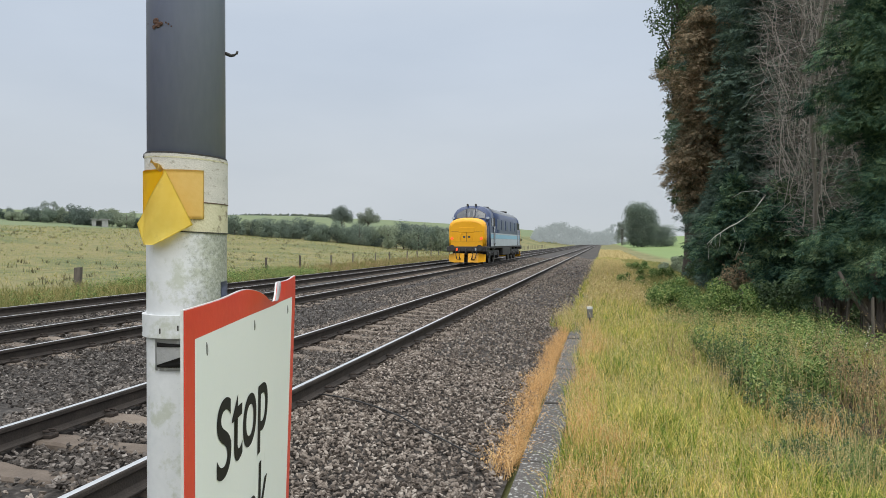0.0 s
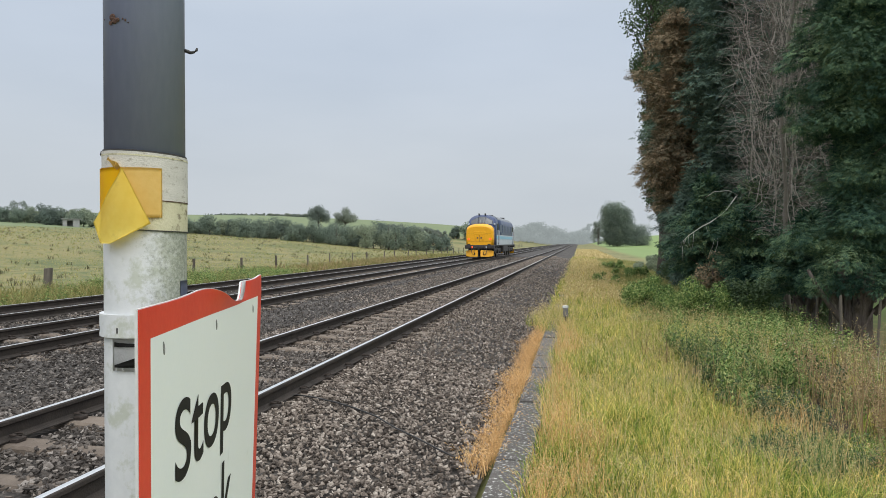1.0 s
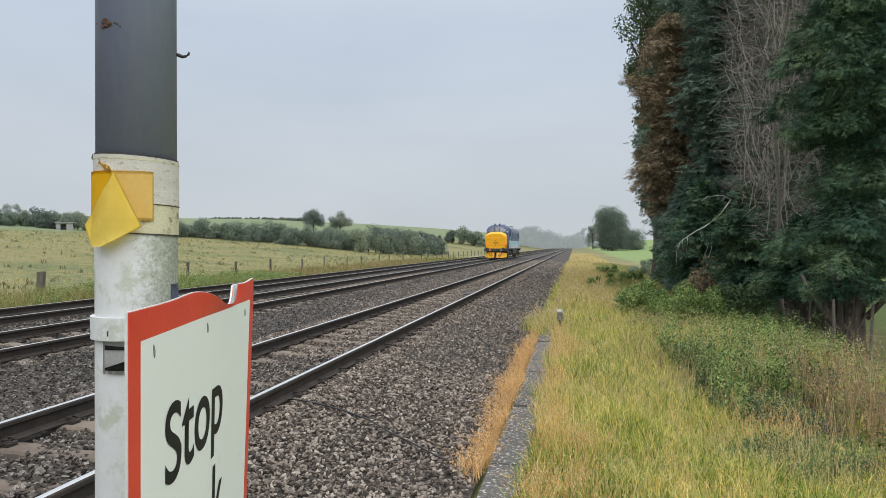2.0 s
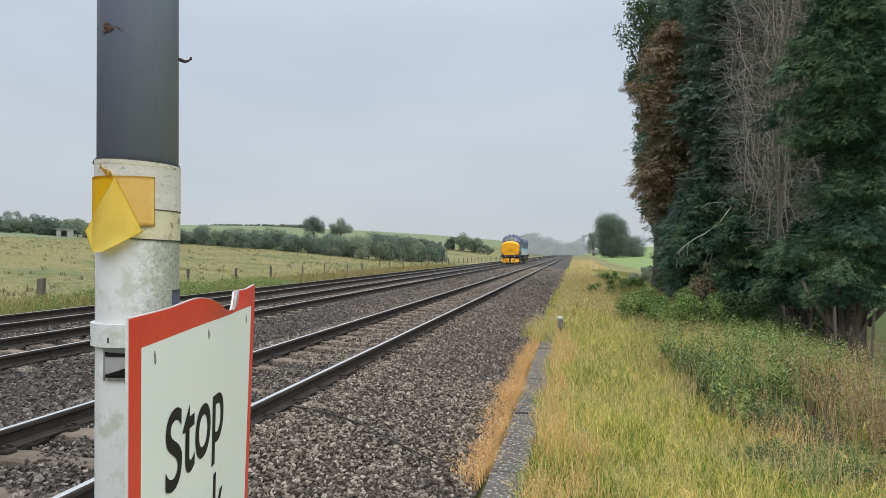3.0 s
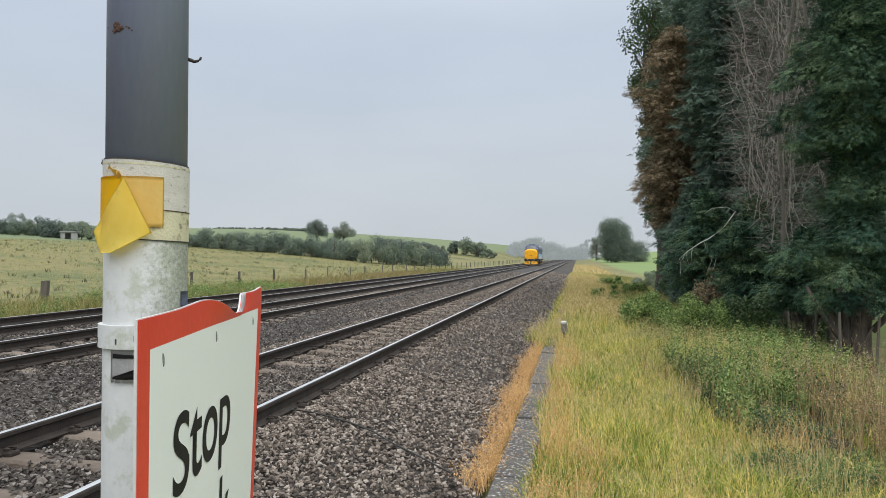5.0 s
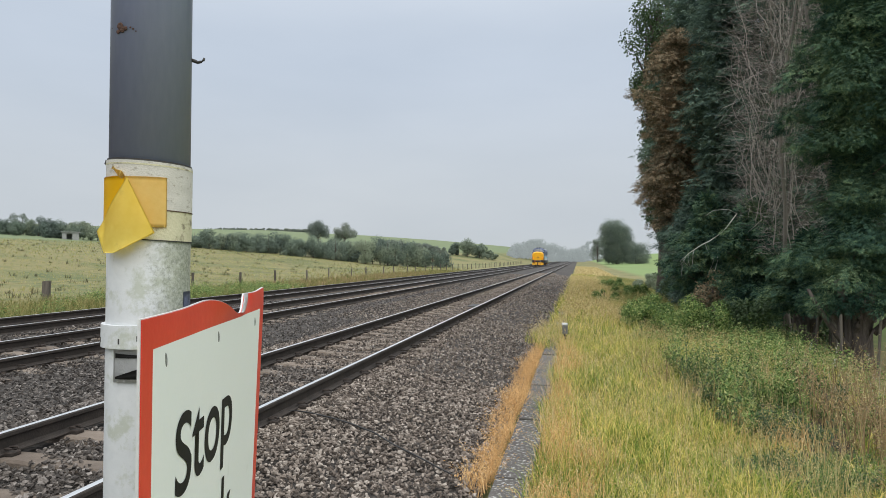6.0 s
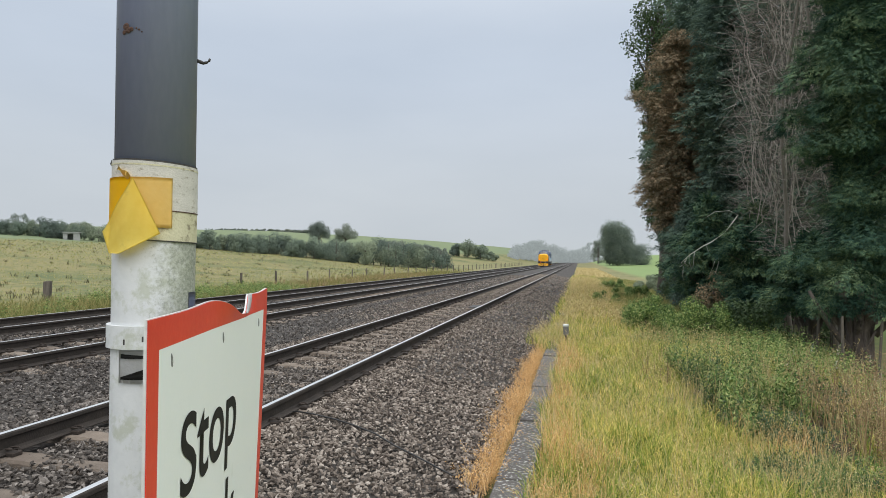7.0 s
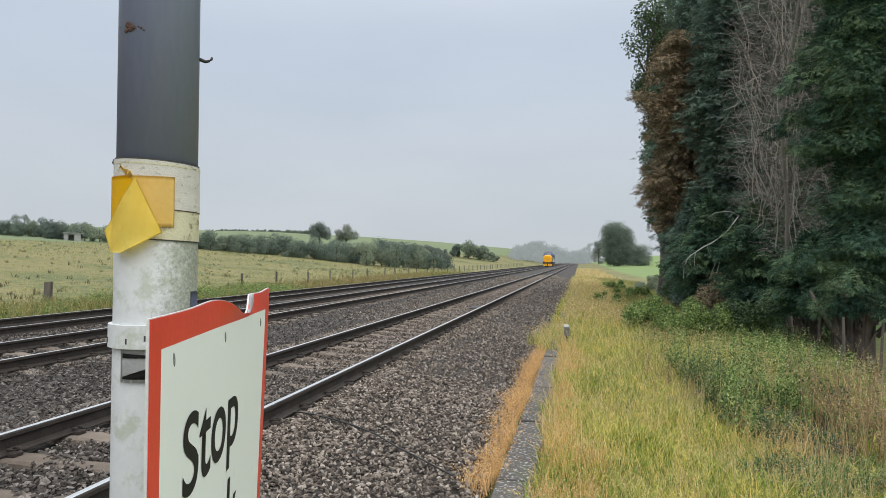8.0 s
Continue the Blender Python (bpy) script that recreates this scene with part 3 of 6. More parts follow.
def wrap(bm, r, t, a0, a1, z0, z1, n=20, m=6, wobble=0.0, seed=0, rise=0.0):
    """A thin patch laid on the post between two angles (degrees)."""
    outer = []
    for j in range(m + 1):
        row = []
        for i in range(n + 1):
            a = radians(a0 + (a1 - a0) * i / n)
            q = r + t + wobble * (math.sin(i * 1.3 + j * 2.1 + seed) + math.sin(i * 0.6 - j * 1.1))
            edge = 0.00012 * math.sin(i * 2.3 + seed) if j in (0, m) else 0
            row.append(bm.verts.new((q * math.cos(a), q * math.sin(a), z0 + (z1 - z0) * j / m + edge + rise * i / n * j / m)))
        outer.append(row)
    for j in range(m):
        for i in range(n):
            bm.faces.new((outer[j][i], outer[j][i + 1], outer[j + 1][i + 1], outer[j + 1][i])).smooth = True
    bmesh.ops.solidify(bm, geom=bm.faces[:], thickness=t)
    return bm


post = thing("sign_post", "round sign post, grey tube above white-painted sleeve with taped joint", "post", Matrix.Translation(POST))
bm = bmesh.new()
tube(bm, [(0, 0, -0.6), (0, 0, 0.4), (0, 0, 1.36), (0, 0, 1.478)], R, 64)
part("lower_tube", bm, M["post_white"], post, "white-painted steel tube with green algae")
bm = bmesh.new()
tube(bm, [(0, 0, 1.478), (0, 0, 1.9), (0, 0, 2.6), (0, 0, 3.2)], R - 0.0012, 64)
part("upper_tube", bm, M["post_grey"], post, "dull grey upper tube with rust spots")
bm = bmesh.new()
ring(bm, R, R + 0.0016, 1.418, 1.480, tilt=0.003, phase=radians(200))
part("white_tape", bm, M["tape_white"], post, "grubby white cloth tape round the joint")
bm = bmesh.new()
ring(bm, R, R + 0.0011, 1.378, 1.417, tilt=0.002, phase=radians(200))
part("cream_tape", bm, M["tape_cream"], post, "peeling cream tape")
bm = bmesh.new()
ring(bm, R - 0.001, R + 0.0006, 1.4775, 1.4825, tilt=0.003, phase=radians(200))
tube(bm, [(-0.0425, -0.029, 1.476), (-0.0450, -0.0308, 1.480), (-0.0437, -0.030, 1.484)], 0.0022, 6)
part("joint_lip", bm, M["steel_dark"], post, "dark torn edge of the joint")
# rust and the hook
bm = bmesh.new()
for da, z, s in ((0, 1.655, 0.0048), (4, 1.650, 0.0042), (9, 1.651, 0.003), (-4, 1.648, 0.003), (17, 1.652, 0.0012), (21, 1.650, 0.0014), (25, 1.647, 0.0010), (-20, 1.655, 0.001)):
    a = radians(258 + da)
    bmesh.ops.create_uvsphere(bm, u_segments=7, v_segments=5, radius=s, matrix=Matrix.Translation((math.cos(a) * R, math.sin(a) * R, z)) @ Matrix.Rotation(a, 4, "Z") @ Matrix.Diagonal((0.35, 1.1, 1, 1)))
part("rust_spot", bm, M["rust"], post, "brown rust blister")
bm = bmesh.new()
tube(bm, [(0.046, 0.022, 1.629), (0.0505, 0.024, 1.6275), (0.054, 0.025, 1.6260), (0.0585, 0.026, 1.6270), (0.0615, 0.027, 1.6290), (0.0625, 0.0275, 1.6325)], [0.0024, 0.0026, 0.0022, 0.0020, 0.0018, 0.0014], 8)
part("hook", bm, M["steel_dark"], post, "small bent wire hook")
bm = bmesh.new()
wrap(bm, R + 0.0002, 0.0003, 358, 388, 1.270, 1.309, 12, 4, 0.0)
part("grey_patch", bm, M["post_grey"], post, "bare grey patch where the paint peeled")
# yellow tape and its hanging flap
bm = bmesh.new()
wrap(bm, R + 0.0024, 0.0004, 207, 326, 1.394, 1.459, 66, 12)
part("yellow_patch", bm, M["yellow_tape_pale"], post, "faded yellow tape patch")
bm = bmesh.new()
wrap(bm, R + 0.0034, 0.0004, 207, 272, 1.398, 1.4595, 40, 10, 0.0, 2)
part("yellow_patch", bm, M["yellow_tape"], post, "bright yellow tape patch")


def flap(bm):
    """The loose end: a four-cornered sheet hung from its top corner, bellied away from the post."""
    side, face = Vector((math.cos(radians(34.7)), math.sin(radians(34.7)), 0)), Vector((math.cos(radians(304.7)), math.sin(radians(304.7)), 0))
    top, left, low, right = (-0.028, 1.459), (-0.0625, 1.388), (-0.0525, 1.354), (0.006, 1.386)
    n, rows = 30, []
    for j in range(n + 1):
        row = []
        for i in range(n + 1):
            a, b = i / n, j / n
            u, z = (top[k] * (1 - a) * (1 - b) + left[k] * a * (1 - b) + low[k] * a * b + right[k] * (1 - a) * b for k in (0, 1))
            down = (1.47 - z) / 0.106
            w = math.sqrt(max(0.0, (R + 0.008) ** 2 - u * u))
            w = max(w, 0.026) + 0.002 + 0.010 * down * math.sin(math.pi * min(1, 0.15 + a * 0.7)) + (0.0018 * math.sin(5 * a + 3 * b) + 0.0007 * math.sin(9 * a - 7 * b)) * down
            u += (0.0035 * math.sin(math.pi * a) - 0.004 * math.sin(math.pi * a) ** 2) * (1 - b) + 0.0015 * math.sin(9 * b) * a * (1 - a) * 4
            corner = max(0.0, a + b - 1.82) * 0.035
            z += corner
            row.append(bm.verts.new(side * u + face * w + Vector((0, 0, z))))
        rows.append(row)
    for j in range(n):
        for i in range(n):
            bm.faces.new((rows[j][i], rows[j][i + 1], rows[j + 1][i + 1], rows[j + 1][i])).smooth = True
    bmesh.ops.solidify(bm, geom=bm.faces[:], thickness=0.0008)
    return bm


bm = bmesh.new()
strand = []
for i in range(9):
    a, z = radians(271 - 2.4 * i), 1.4575 + 0.0135 * (i / 8) ** 0.8
    w = 0.0022 + 0.0016 * math.sin(i * 0.8)
    strand.append([bm.verts.new((math.cos(q) * (R + 0.0045), math.sin(q) * (R + 0.0045), z + dz)) for q, dz in ((a - 0.03, -w), (a + 0.03, w))])
for p, q in zip(strand, strand[1:]):
    bm.faces.new((p[0], p[1], q[1], q[0])).smooth = True
bmesh.ops.solidify(bm, geom=bm.faces[:], thickness=0.0006)
part("tape_strand", bm, M["yellow_tape_pale"], post, "twisted strand of torn yellow tape")
part("yellow_flap", flap(bmesh.new()), M["yellow_flap"], post, "loose yellow tape flap hanging down")
# clamp that carries the sign
bm = bmesh.new()
ring(bm, R, R + 0.0055, 1.237, 1.267)
part("clamp_band", bm, M["post_white"], post, "white-painted clamp band with chipped paint")
bm = bmesh.new()
wrap(bm, R + 0.001, 0.002, 258, 330, 1.194, 1.236, 20, 3)
part("channel", bm, M["sign_back"], post, "pale metal sign channel")
for z0, z1, a0, a1, up in ((1.2255, 1.2315, 262, 300, -0.0025), (1.1985, 1.2015, 262, 300, 0.0125)):
    bm = bmesh.new()
    wrap(bm, R + 0.0025, 0.0015, a0, a1, z0, z1, 10, 2, rise=up)
    part("slot", bm, M["cable"], post, "dark open slot")
for z, h, mt in ((1.4172, 0.0012, "rust"), (1.3772, 0.0014, "steel_dark"), (1.4745, 0.002, "tape_cream")):
    bm = bmesh.new()
    ring(bm, R, R + 0.0019, z, z + h, tilt=0.0025, phase=radians(200))
    part("tape_edge", bm, M[mt], post, "frayed dirty tape edge")
for a in (225, 268, 292):
    bm = bmesh.new()
    q = radians(a)
    box(bm, (-0.0006, -0.0011, -0.0035), (0.0006, 0.0011, 0.0035), 0.0002, 1)
    bmesh.ops.transform(bm, matrix=Matrix.Translation((math.cos(q) * (R + 0.0055), math.sin(q) * (R + 0.0055), 1.25 + 0.004 * math.sin(a))) @ Matrix.Rotation(q, 4, "Z"), verts=bm.verts)
    part("paint_chip", bm, M["steel_dark"], post, "rusty chip in the paint")

# ---- stop sign ----
S0 = Vector((-0.4551, 0.6403, 0.0))
ALONG = Vector((-0.268, 0.9634, 0.0)).normalized()
OUT = Vector((ALONG.y, -ALONG.x, 0))       # towards the path
SW, STOP, SBOT = 0.678, 1.290, 0.52
BORDER = 0.0362


def bend(s, z, off=0.0):
    """A spot of the plate: s along, z up, off outwards; the upper far corner is buckled and the far edge curls."""
    d = STOP - z
    near = min(1.0, max(0.0, 1 - d / (BORDER + 0.002))) ** 1.15
    hump = math.exp(-((s - 0.27) / 0.09) ** 2)
    roll = math.exp(-((s - 0.36) / 0.07) ** 2)
    dip = math.exp(-((s - 0.466) / (0.115 if s < 0.466 else 0.03)) ** 2)
    o = off + near * (0.007 * roll - 0.006 * math.exp(-((s - 0.53) / 0.03) ** 2))
    lean = -0.035 * max(0, d - 0.03) * s / SW
    drop = near * (0.006 * hump - 0.030 * dip + 0.005 * math.exp(-((s - 0.678) / 0.05) ** 2))
    p = S0 + ALONG * s + OUT * (o + lean)
    return (p.x, p.y, z + drop)


def plate_grid(bm, s0, s1, z0, z1, off, thick, ns, nz):
    rows = [[bm.verts.new(bend(s0 + (s1 - s0) * i / ns, z0 + (z1 - z0) * j / nz, off)) for i in range(ns + 1)] for j in range(nz + 1)]
    back = [[bm.verts.new(bend(s0 + (s1 - s0) * i / ns, z0 + (z1 - z0) * j / nz, off - thick)) for i in range(ns + 1)] for j in range(nz + 1)]
    for g, flip in ((rows, False), (back, True)):
        for j in range(nz):
            for i in range(ns):
                q = (g[j][i], g[j][i + 1], g[j + 1][i + 1], g[j + 1][i])
                bm.faces.new(q[::-1] if flip else q)
    edge = [(0, i) for i in range(ns + 1)] + [(j, ns) for j in range(1, nz + 1)] + [(nz, i) for i in range(ns - 1, -1, -1)] + [(j, 0) for j in range(nz - 1, 0, -1)]
    for (a, b), (c, d) in zip(edge, edge[1:] + edge[:1]):
        bm.faces.new((rows[a][b], back[a][b], back[c][d], rows[c][d]))
    return bm


sign = thing("warning_sign", "red-bordered white metal railway crossing sign, top corner buckled", "sign", pose(0, 0, 0))
plate = part("plate", plate_grid(bmesh.new(), 0, SW, SBOT, STOP, 0.0, 0.003, 120, 60), M["sign_back"], sign, "bent aluminium sign plate")
face = part("face", plate_grid(bmesh.new(), BORDER, SW - BORDER, SBOT + BORDER, STOP - BORDER, 0.0009, 0.0008, 40, 50), M["sign_white"], sign, "white enamel face")
for s0, s1, z0, z1, ns, nz in ((0.002, SW - 0.002, STOP - BORDER, STOP - 0.001, 120, 14), (0.002, SW - 0.002, SBOT, SBOT + BORDER, 40, 4), (0.002, BORDER, SBOT + BORDER, STOP - BORDER, 4, 40), (SW - BORDER, SW - 0.002, SBOT + BORDER, STOP - BORDER, 4, 40)):
    part("border", plate_grid(bmesh.new(), s0, s1, z0, z1, 0.0010, 0.0009, ns, nz), M["sign_red"], sign, "red enamel border")


def lettering(word, s, z, height, width):
    """A word on the face: built-in letters laid on the bent plate."""
    cu = bpy.data.curves.new("word", "FONT")
    cu.body, cu.size, cu.offset, cu.extrude = word, 1.0, 0.010, 0.0
    ob = bpy.data.objects.new("word", cu)
    scene.collection.objects.link(ob)
    bpy.context.view_layer.update()
    me = bpy.data.meshes.new_from_object(ob.evaluated_get(bpy.context.evaluated_depsgraph_get()))
    bpy.data.objects.remove(ob)
    k = height / 0.73
    first = bpy.data.curves.new("letter", "FONT")
    first.body, first.size = word[0], 1.0
    ob = bpy.data.objects.new("letter", first)
    scene.collection.objects.link(ob)
    bpy.context.view_layer.update()
    wide = ob.dimensions.x
    bpy.data.objects.remove(ob)
    x0, x1 = min(v.co.x for v in me.vertices), max(v.co.x for v in me.vertices)
    for v in me.vertices:
        v.co = bend(s + (v.co.x - x0) / (x1 - x0) * width, z + v.co.y * k * (1.13 if v.co.x - x0 > wide and v.co.y > 0 else 1.0), 0.0016)
    me.materials.append(M["ink"])
    return part_mesh("lettering", me, face, "black painted word")


lettering("Stop", 0.121, 1.0575, 0.106, 0.305)
lettering("Look", 0.121, 0.893, 0.106, 0.318)
# bare curled lip where the corner is torn
bm = bmesh.new()
rows = []
for i in range(13):
    s = 0.462 + 0.08 * i / 12
    p, w = Vector(bend(s, STOP, 0.0012)), 0.030 * math.sin(math.pi * (i + 0.6) / 13) ** 0.8
    rows.append([bm.verts.new(p + ALONG * w * q + OUT * 0.004 * math.sin(math.pi * q)) for q in (0, 0.25, 0.5, 0.75, 1)])
for r0, r1 in zip(rows, rows[1:]):
    for k in range(4):
        bm.faces.new((r0[k], r1[k], r1[k + 1], r0[k + 1])).smooth = True
bmesh.ops.solidify(bm, geom=bm.faces[:], thickness=0.001)
part("torn_lip", bm, M["sign_back"], plate, "bare curled metal lip")
# rivet marks
M["rivet_grey"] = shader("stained_rivet", two((0.09, 0.09, 0.085), (0.30, 0.31, 0.30)), 90, 300, 0.6, bump=0.1)
for s, z in ((0.080, 1.236), (0.321, 1.235), (0.595, 1.2325)):
    bm = bmesh.new()
    bmesh.ops.create_uvsphere(bm, u_segments=12, v_segments=8, radius=0.0058, matrix=Matrix.Translation(bend(s, z, 0.001)) @ Matrix.Rotation(math.atan2(OUT.y, OUT.x), 4, "Z") @ Matrix.Rotation(0.2, 4, "X") @ Matrix.Diagonal((0.25, 0.45, 1.5, 1)))
    part("rivet", bm, M["rivet_grey"], face, "stained rivet head")

# ---- lineside cable, box and marker ----
bm = bmesh.new()
pts = [(-2.827, 5.911, -0.172), (-2.857, 6.209, -0.172), (-2.723, 6.293, -0.169), (-2.489, 6.11, -0.15), (-2.241, 6.038, -0.164), (-2.025, 5.955, -0.186), (-1.764, 5.785, -0.217), (-1.54, 5.626, -0.256), (-1.315, 5.473, -0.295), (-1.108, 5.327, -0.33), (-0.909, 5.228, -0.367)]
tube(bm, [(x, y, z + 0.024 + 0.006 * math.sin(i * 2.4)) for i, (x, y, z) in enumerate(pts)], 0.0075, 8)
me = bpy.data.meshes.new("lineside_cable")
bm.to_mesh(me)
bm.free()
me.materials.append(M["cable"])
tagged(new("lineside_cable", me), "black cable lying over the ballast from the rail", "cable")

M["marker_grey"] = shader("marker_grey", two((0.10, 0.10, 0.10), (0.17, 0.17, 0.165)), 12, 90, 0.7, bump=0.1)
marker = thing("distance_marker", "short grey lineside marker post with a white top", "marker post", pose(-0.265, 14.2, -0.42))
bm = bmesh.new()
box(bm, (-0.02, -0.02, 0), (0.02, 0.02, 0.3), 0.004, 1)
part("stem", bm, M["steel_dark"], marker)
bm = bmesh.new()
box(bm, (-0.055, -0.03, 0.24), (0.055, 0.03, 0.42), 0.01, 1)
part("plate", bm, M["marker_grey"], marker, "grey marker plate")
bm = bmesh.new()
box(bm, (-0.062, -0.033, 0.42), (0.062, 0.033, 0.47), 0.01, 1)
part("cap", bm, M["post_white"], marker, "white cap")

magnet = thing("track_magnet", "dark flat signalling box fixed between the rails", "signal box", pose(-3.15, 21.3, -0.2))
bm = bmesh.new()
box(bm, (-0.22, -0.5, 0), (0.22, 0.5, 0.09), 0.02, 1)
part("casing", bm, M["steel_dark"], magnet)
bm = bmesh.new()
box(bm, (-0.3, -0.62, 0), (0.3, -0.5, 0.05), 0.01, 1)
part("ramp", bm, M["sleeper"], magnet)

# ---- locomotive ----
M["loco_yellow"] = shader("yellow_warning_paint", two((0.78, 0.36, 0.004), (0.85, 0.42, 0.008)), 3, 50, 0.4, bump=0.02, spots=(2.5, 0.6, (0.55, 0.27, 0.01), 0.4))
M["loco_blue"] = shader("dark_blue_paint", two((0.024, 0.042, 0.11), (0.034, 0.058, 0.14)), 3, 50, 0.35, bump=0.02)
M["loco_grey"] = shader("pale_grey_paint", two((0.40, 0.45, 0.50), (0.50, 0.55, 0.60)), 3, 50, 0.45, bump=0.02)
M["loco_stripe"] = shader("light_blue_paint", two((0.20, 0.45, 0.62), (0.24, 0.50, 0.66)), 3, 50, 0.4, bump=0.02)
M["loco_roof"] = shader("dirty_roof_paint", two((0.16, 0.175, 0.195), (0.25, 0.265, 0.285)), 2, 40, 0.45, bump=0.05, spots=(1.5, 0.55, (0.10, 0.10, 0.10), 0.6))
M["loco_black"] = shader("black_underframe", two((0.016, 0.016, 0.018), (0.055, 0.052, 0.05)), 6, 50, 0.7, bump=0.1)
M["loco_glass"] = shader("dark_window_glass", two((0.05, 0.06, 0.07), (0.07, 0.08, 0.09)), 3, 30, 0.06, bump=0.0, spec=0.8)
M["tyre"] = shader("worn_wheel_steel", two((0.05, 0.045, 0.04), (0.12, 0.11, 0.1)), 6, 50, 0.5, metal=0.6, bump=0.05)
M["lamp_red"] = shader("red_lamp_glass", two((0.55, 0.05, 0.02), (0.62, 0.07, 0.03)), 6, 40, 0.2, bump=0)
M["lamp_red"].node_tree.nodes["Principled BSDF"].inputs["Emission Color"].default_value = (1.0, 0.12, 0.03, 1)
M["lamp_red"].node_tree.nodes["Principled BSDF"].inputs["Emission Strength"].default_value = 1.2

LOCO_LEN = 18.75
loco = thing("diesel_locomotive", "yellow-fronted dark blue and grey diesel locomotive rolling along the track", "locomotive", pose(X2, 41.5, 0))


def section(y, hw, z0, z1, shoulder, n=9):
    """A cross-section at y: upright sides with an arched roof above the shoulder."""
    pts = [(-hw * 0.985, y, z0), (-hw, y, (z0 + shoulder) / 2), (-hw * 0.99, y, shoulder)]
    for k in range(1, n):
        a = math.pi * k / n
        pts.append((-hw * 0.99 * math.copysign(abs(math.cos(a)) ** 0.85, math.cos(a)), y, shoulder + (z1 - shoulder) * math.sin(a) ** 0.8))
    return pts + [(hw * 0.99, y, shoulder), (hw, y, (z0 + shoulder) / 2), (hw * 0.985, y, z0)]


def skin(name, sections, mat, label=""):
    bm = bmesh.new()
    loft(bm, sections)
    bmesh.ops.recalc_face_normals(bm, faces=bm.faces)
    return part(name, bm, mat, loco, label)


def sides_band(name, y0, y1, z0, z1, hw, mat, label=""):
    bm = bmesh.new()
    for s in (-1, 1):
        box(bm, (s * hw - 0.006, y0, z0), (s * hw + 0.006, y1, z1))
    return part(name, bm, mat, loco, label)


HW = 1.26
CAB = ((1.30, 0.965, 2.97, 2.5), (1.42, 0.985, 3.22, 2.62), (1.62, 0.995, 3.57, 2.74), (1.85, 1.0, 3.76, 2.84), (3.06, 1.0, 3.80, 2.90))


def cab_front(x, z):
    """How far back the raked cab front lies at x and height z."""
    for k in range(60):
        y = 1.30 + 0.55 * k / 59
        w, zt, sh = (np.interp(y, [c[0] for c in CAB], [c[i] for c in CAB]) for i in (1, 2, 3))
        ca = min(1.0, abs(x) / (HW * w * 0.99)) ** (1 / 0.85)
        if sh + (zt - sh) * math.sqrt(max(0.0, 1 - ca * ca)) ** 0.8 >= z:
            return y
    return 1.85


skin("body", [section(y, HW, 1.10, 3.76, 2.98) for y in (3.05, 6, 9.4, 13, 15.7)], M["loco_blue"], "dark blue body side")
skin("roof", [section(y, HW * 0.93, 3.2, 3.80, 3.25) for y in (3.3, 6, 9.4, 13, 15.45)], M["loco_roof"], "dirty grey roof")
sides_band("grey_panel", 1.7, 17.05, 1.12, 1.62, HW + 0.004, M["loco_grey"], "pale grey lower side band")
sides_band("blue_stripe", 1.7, 17.05, 1.63, 1.90, HW + 0.004, M["loco_stripe"], "light blue side stripe")
sides_band("white_stripe", 1.7, 17.05, 1.905, 2.0, HW + 0.004, M["loco_grey"], "thin white side stripe")
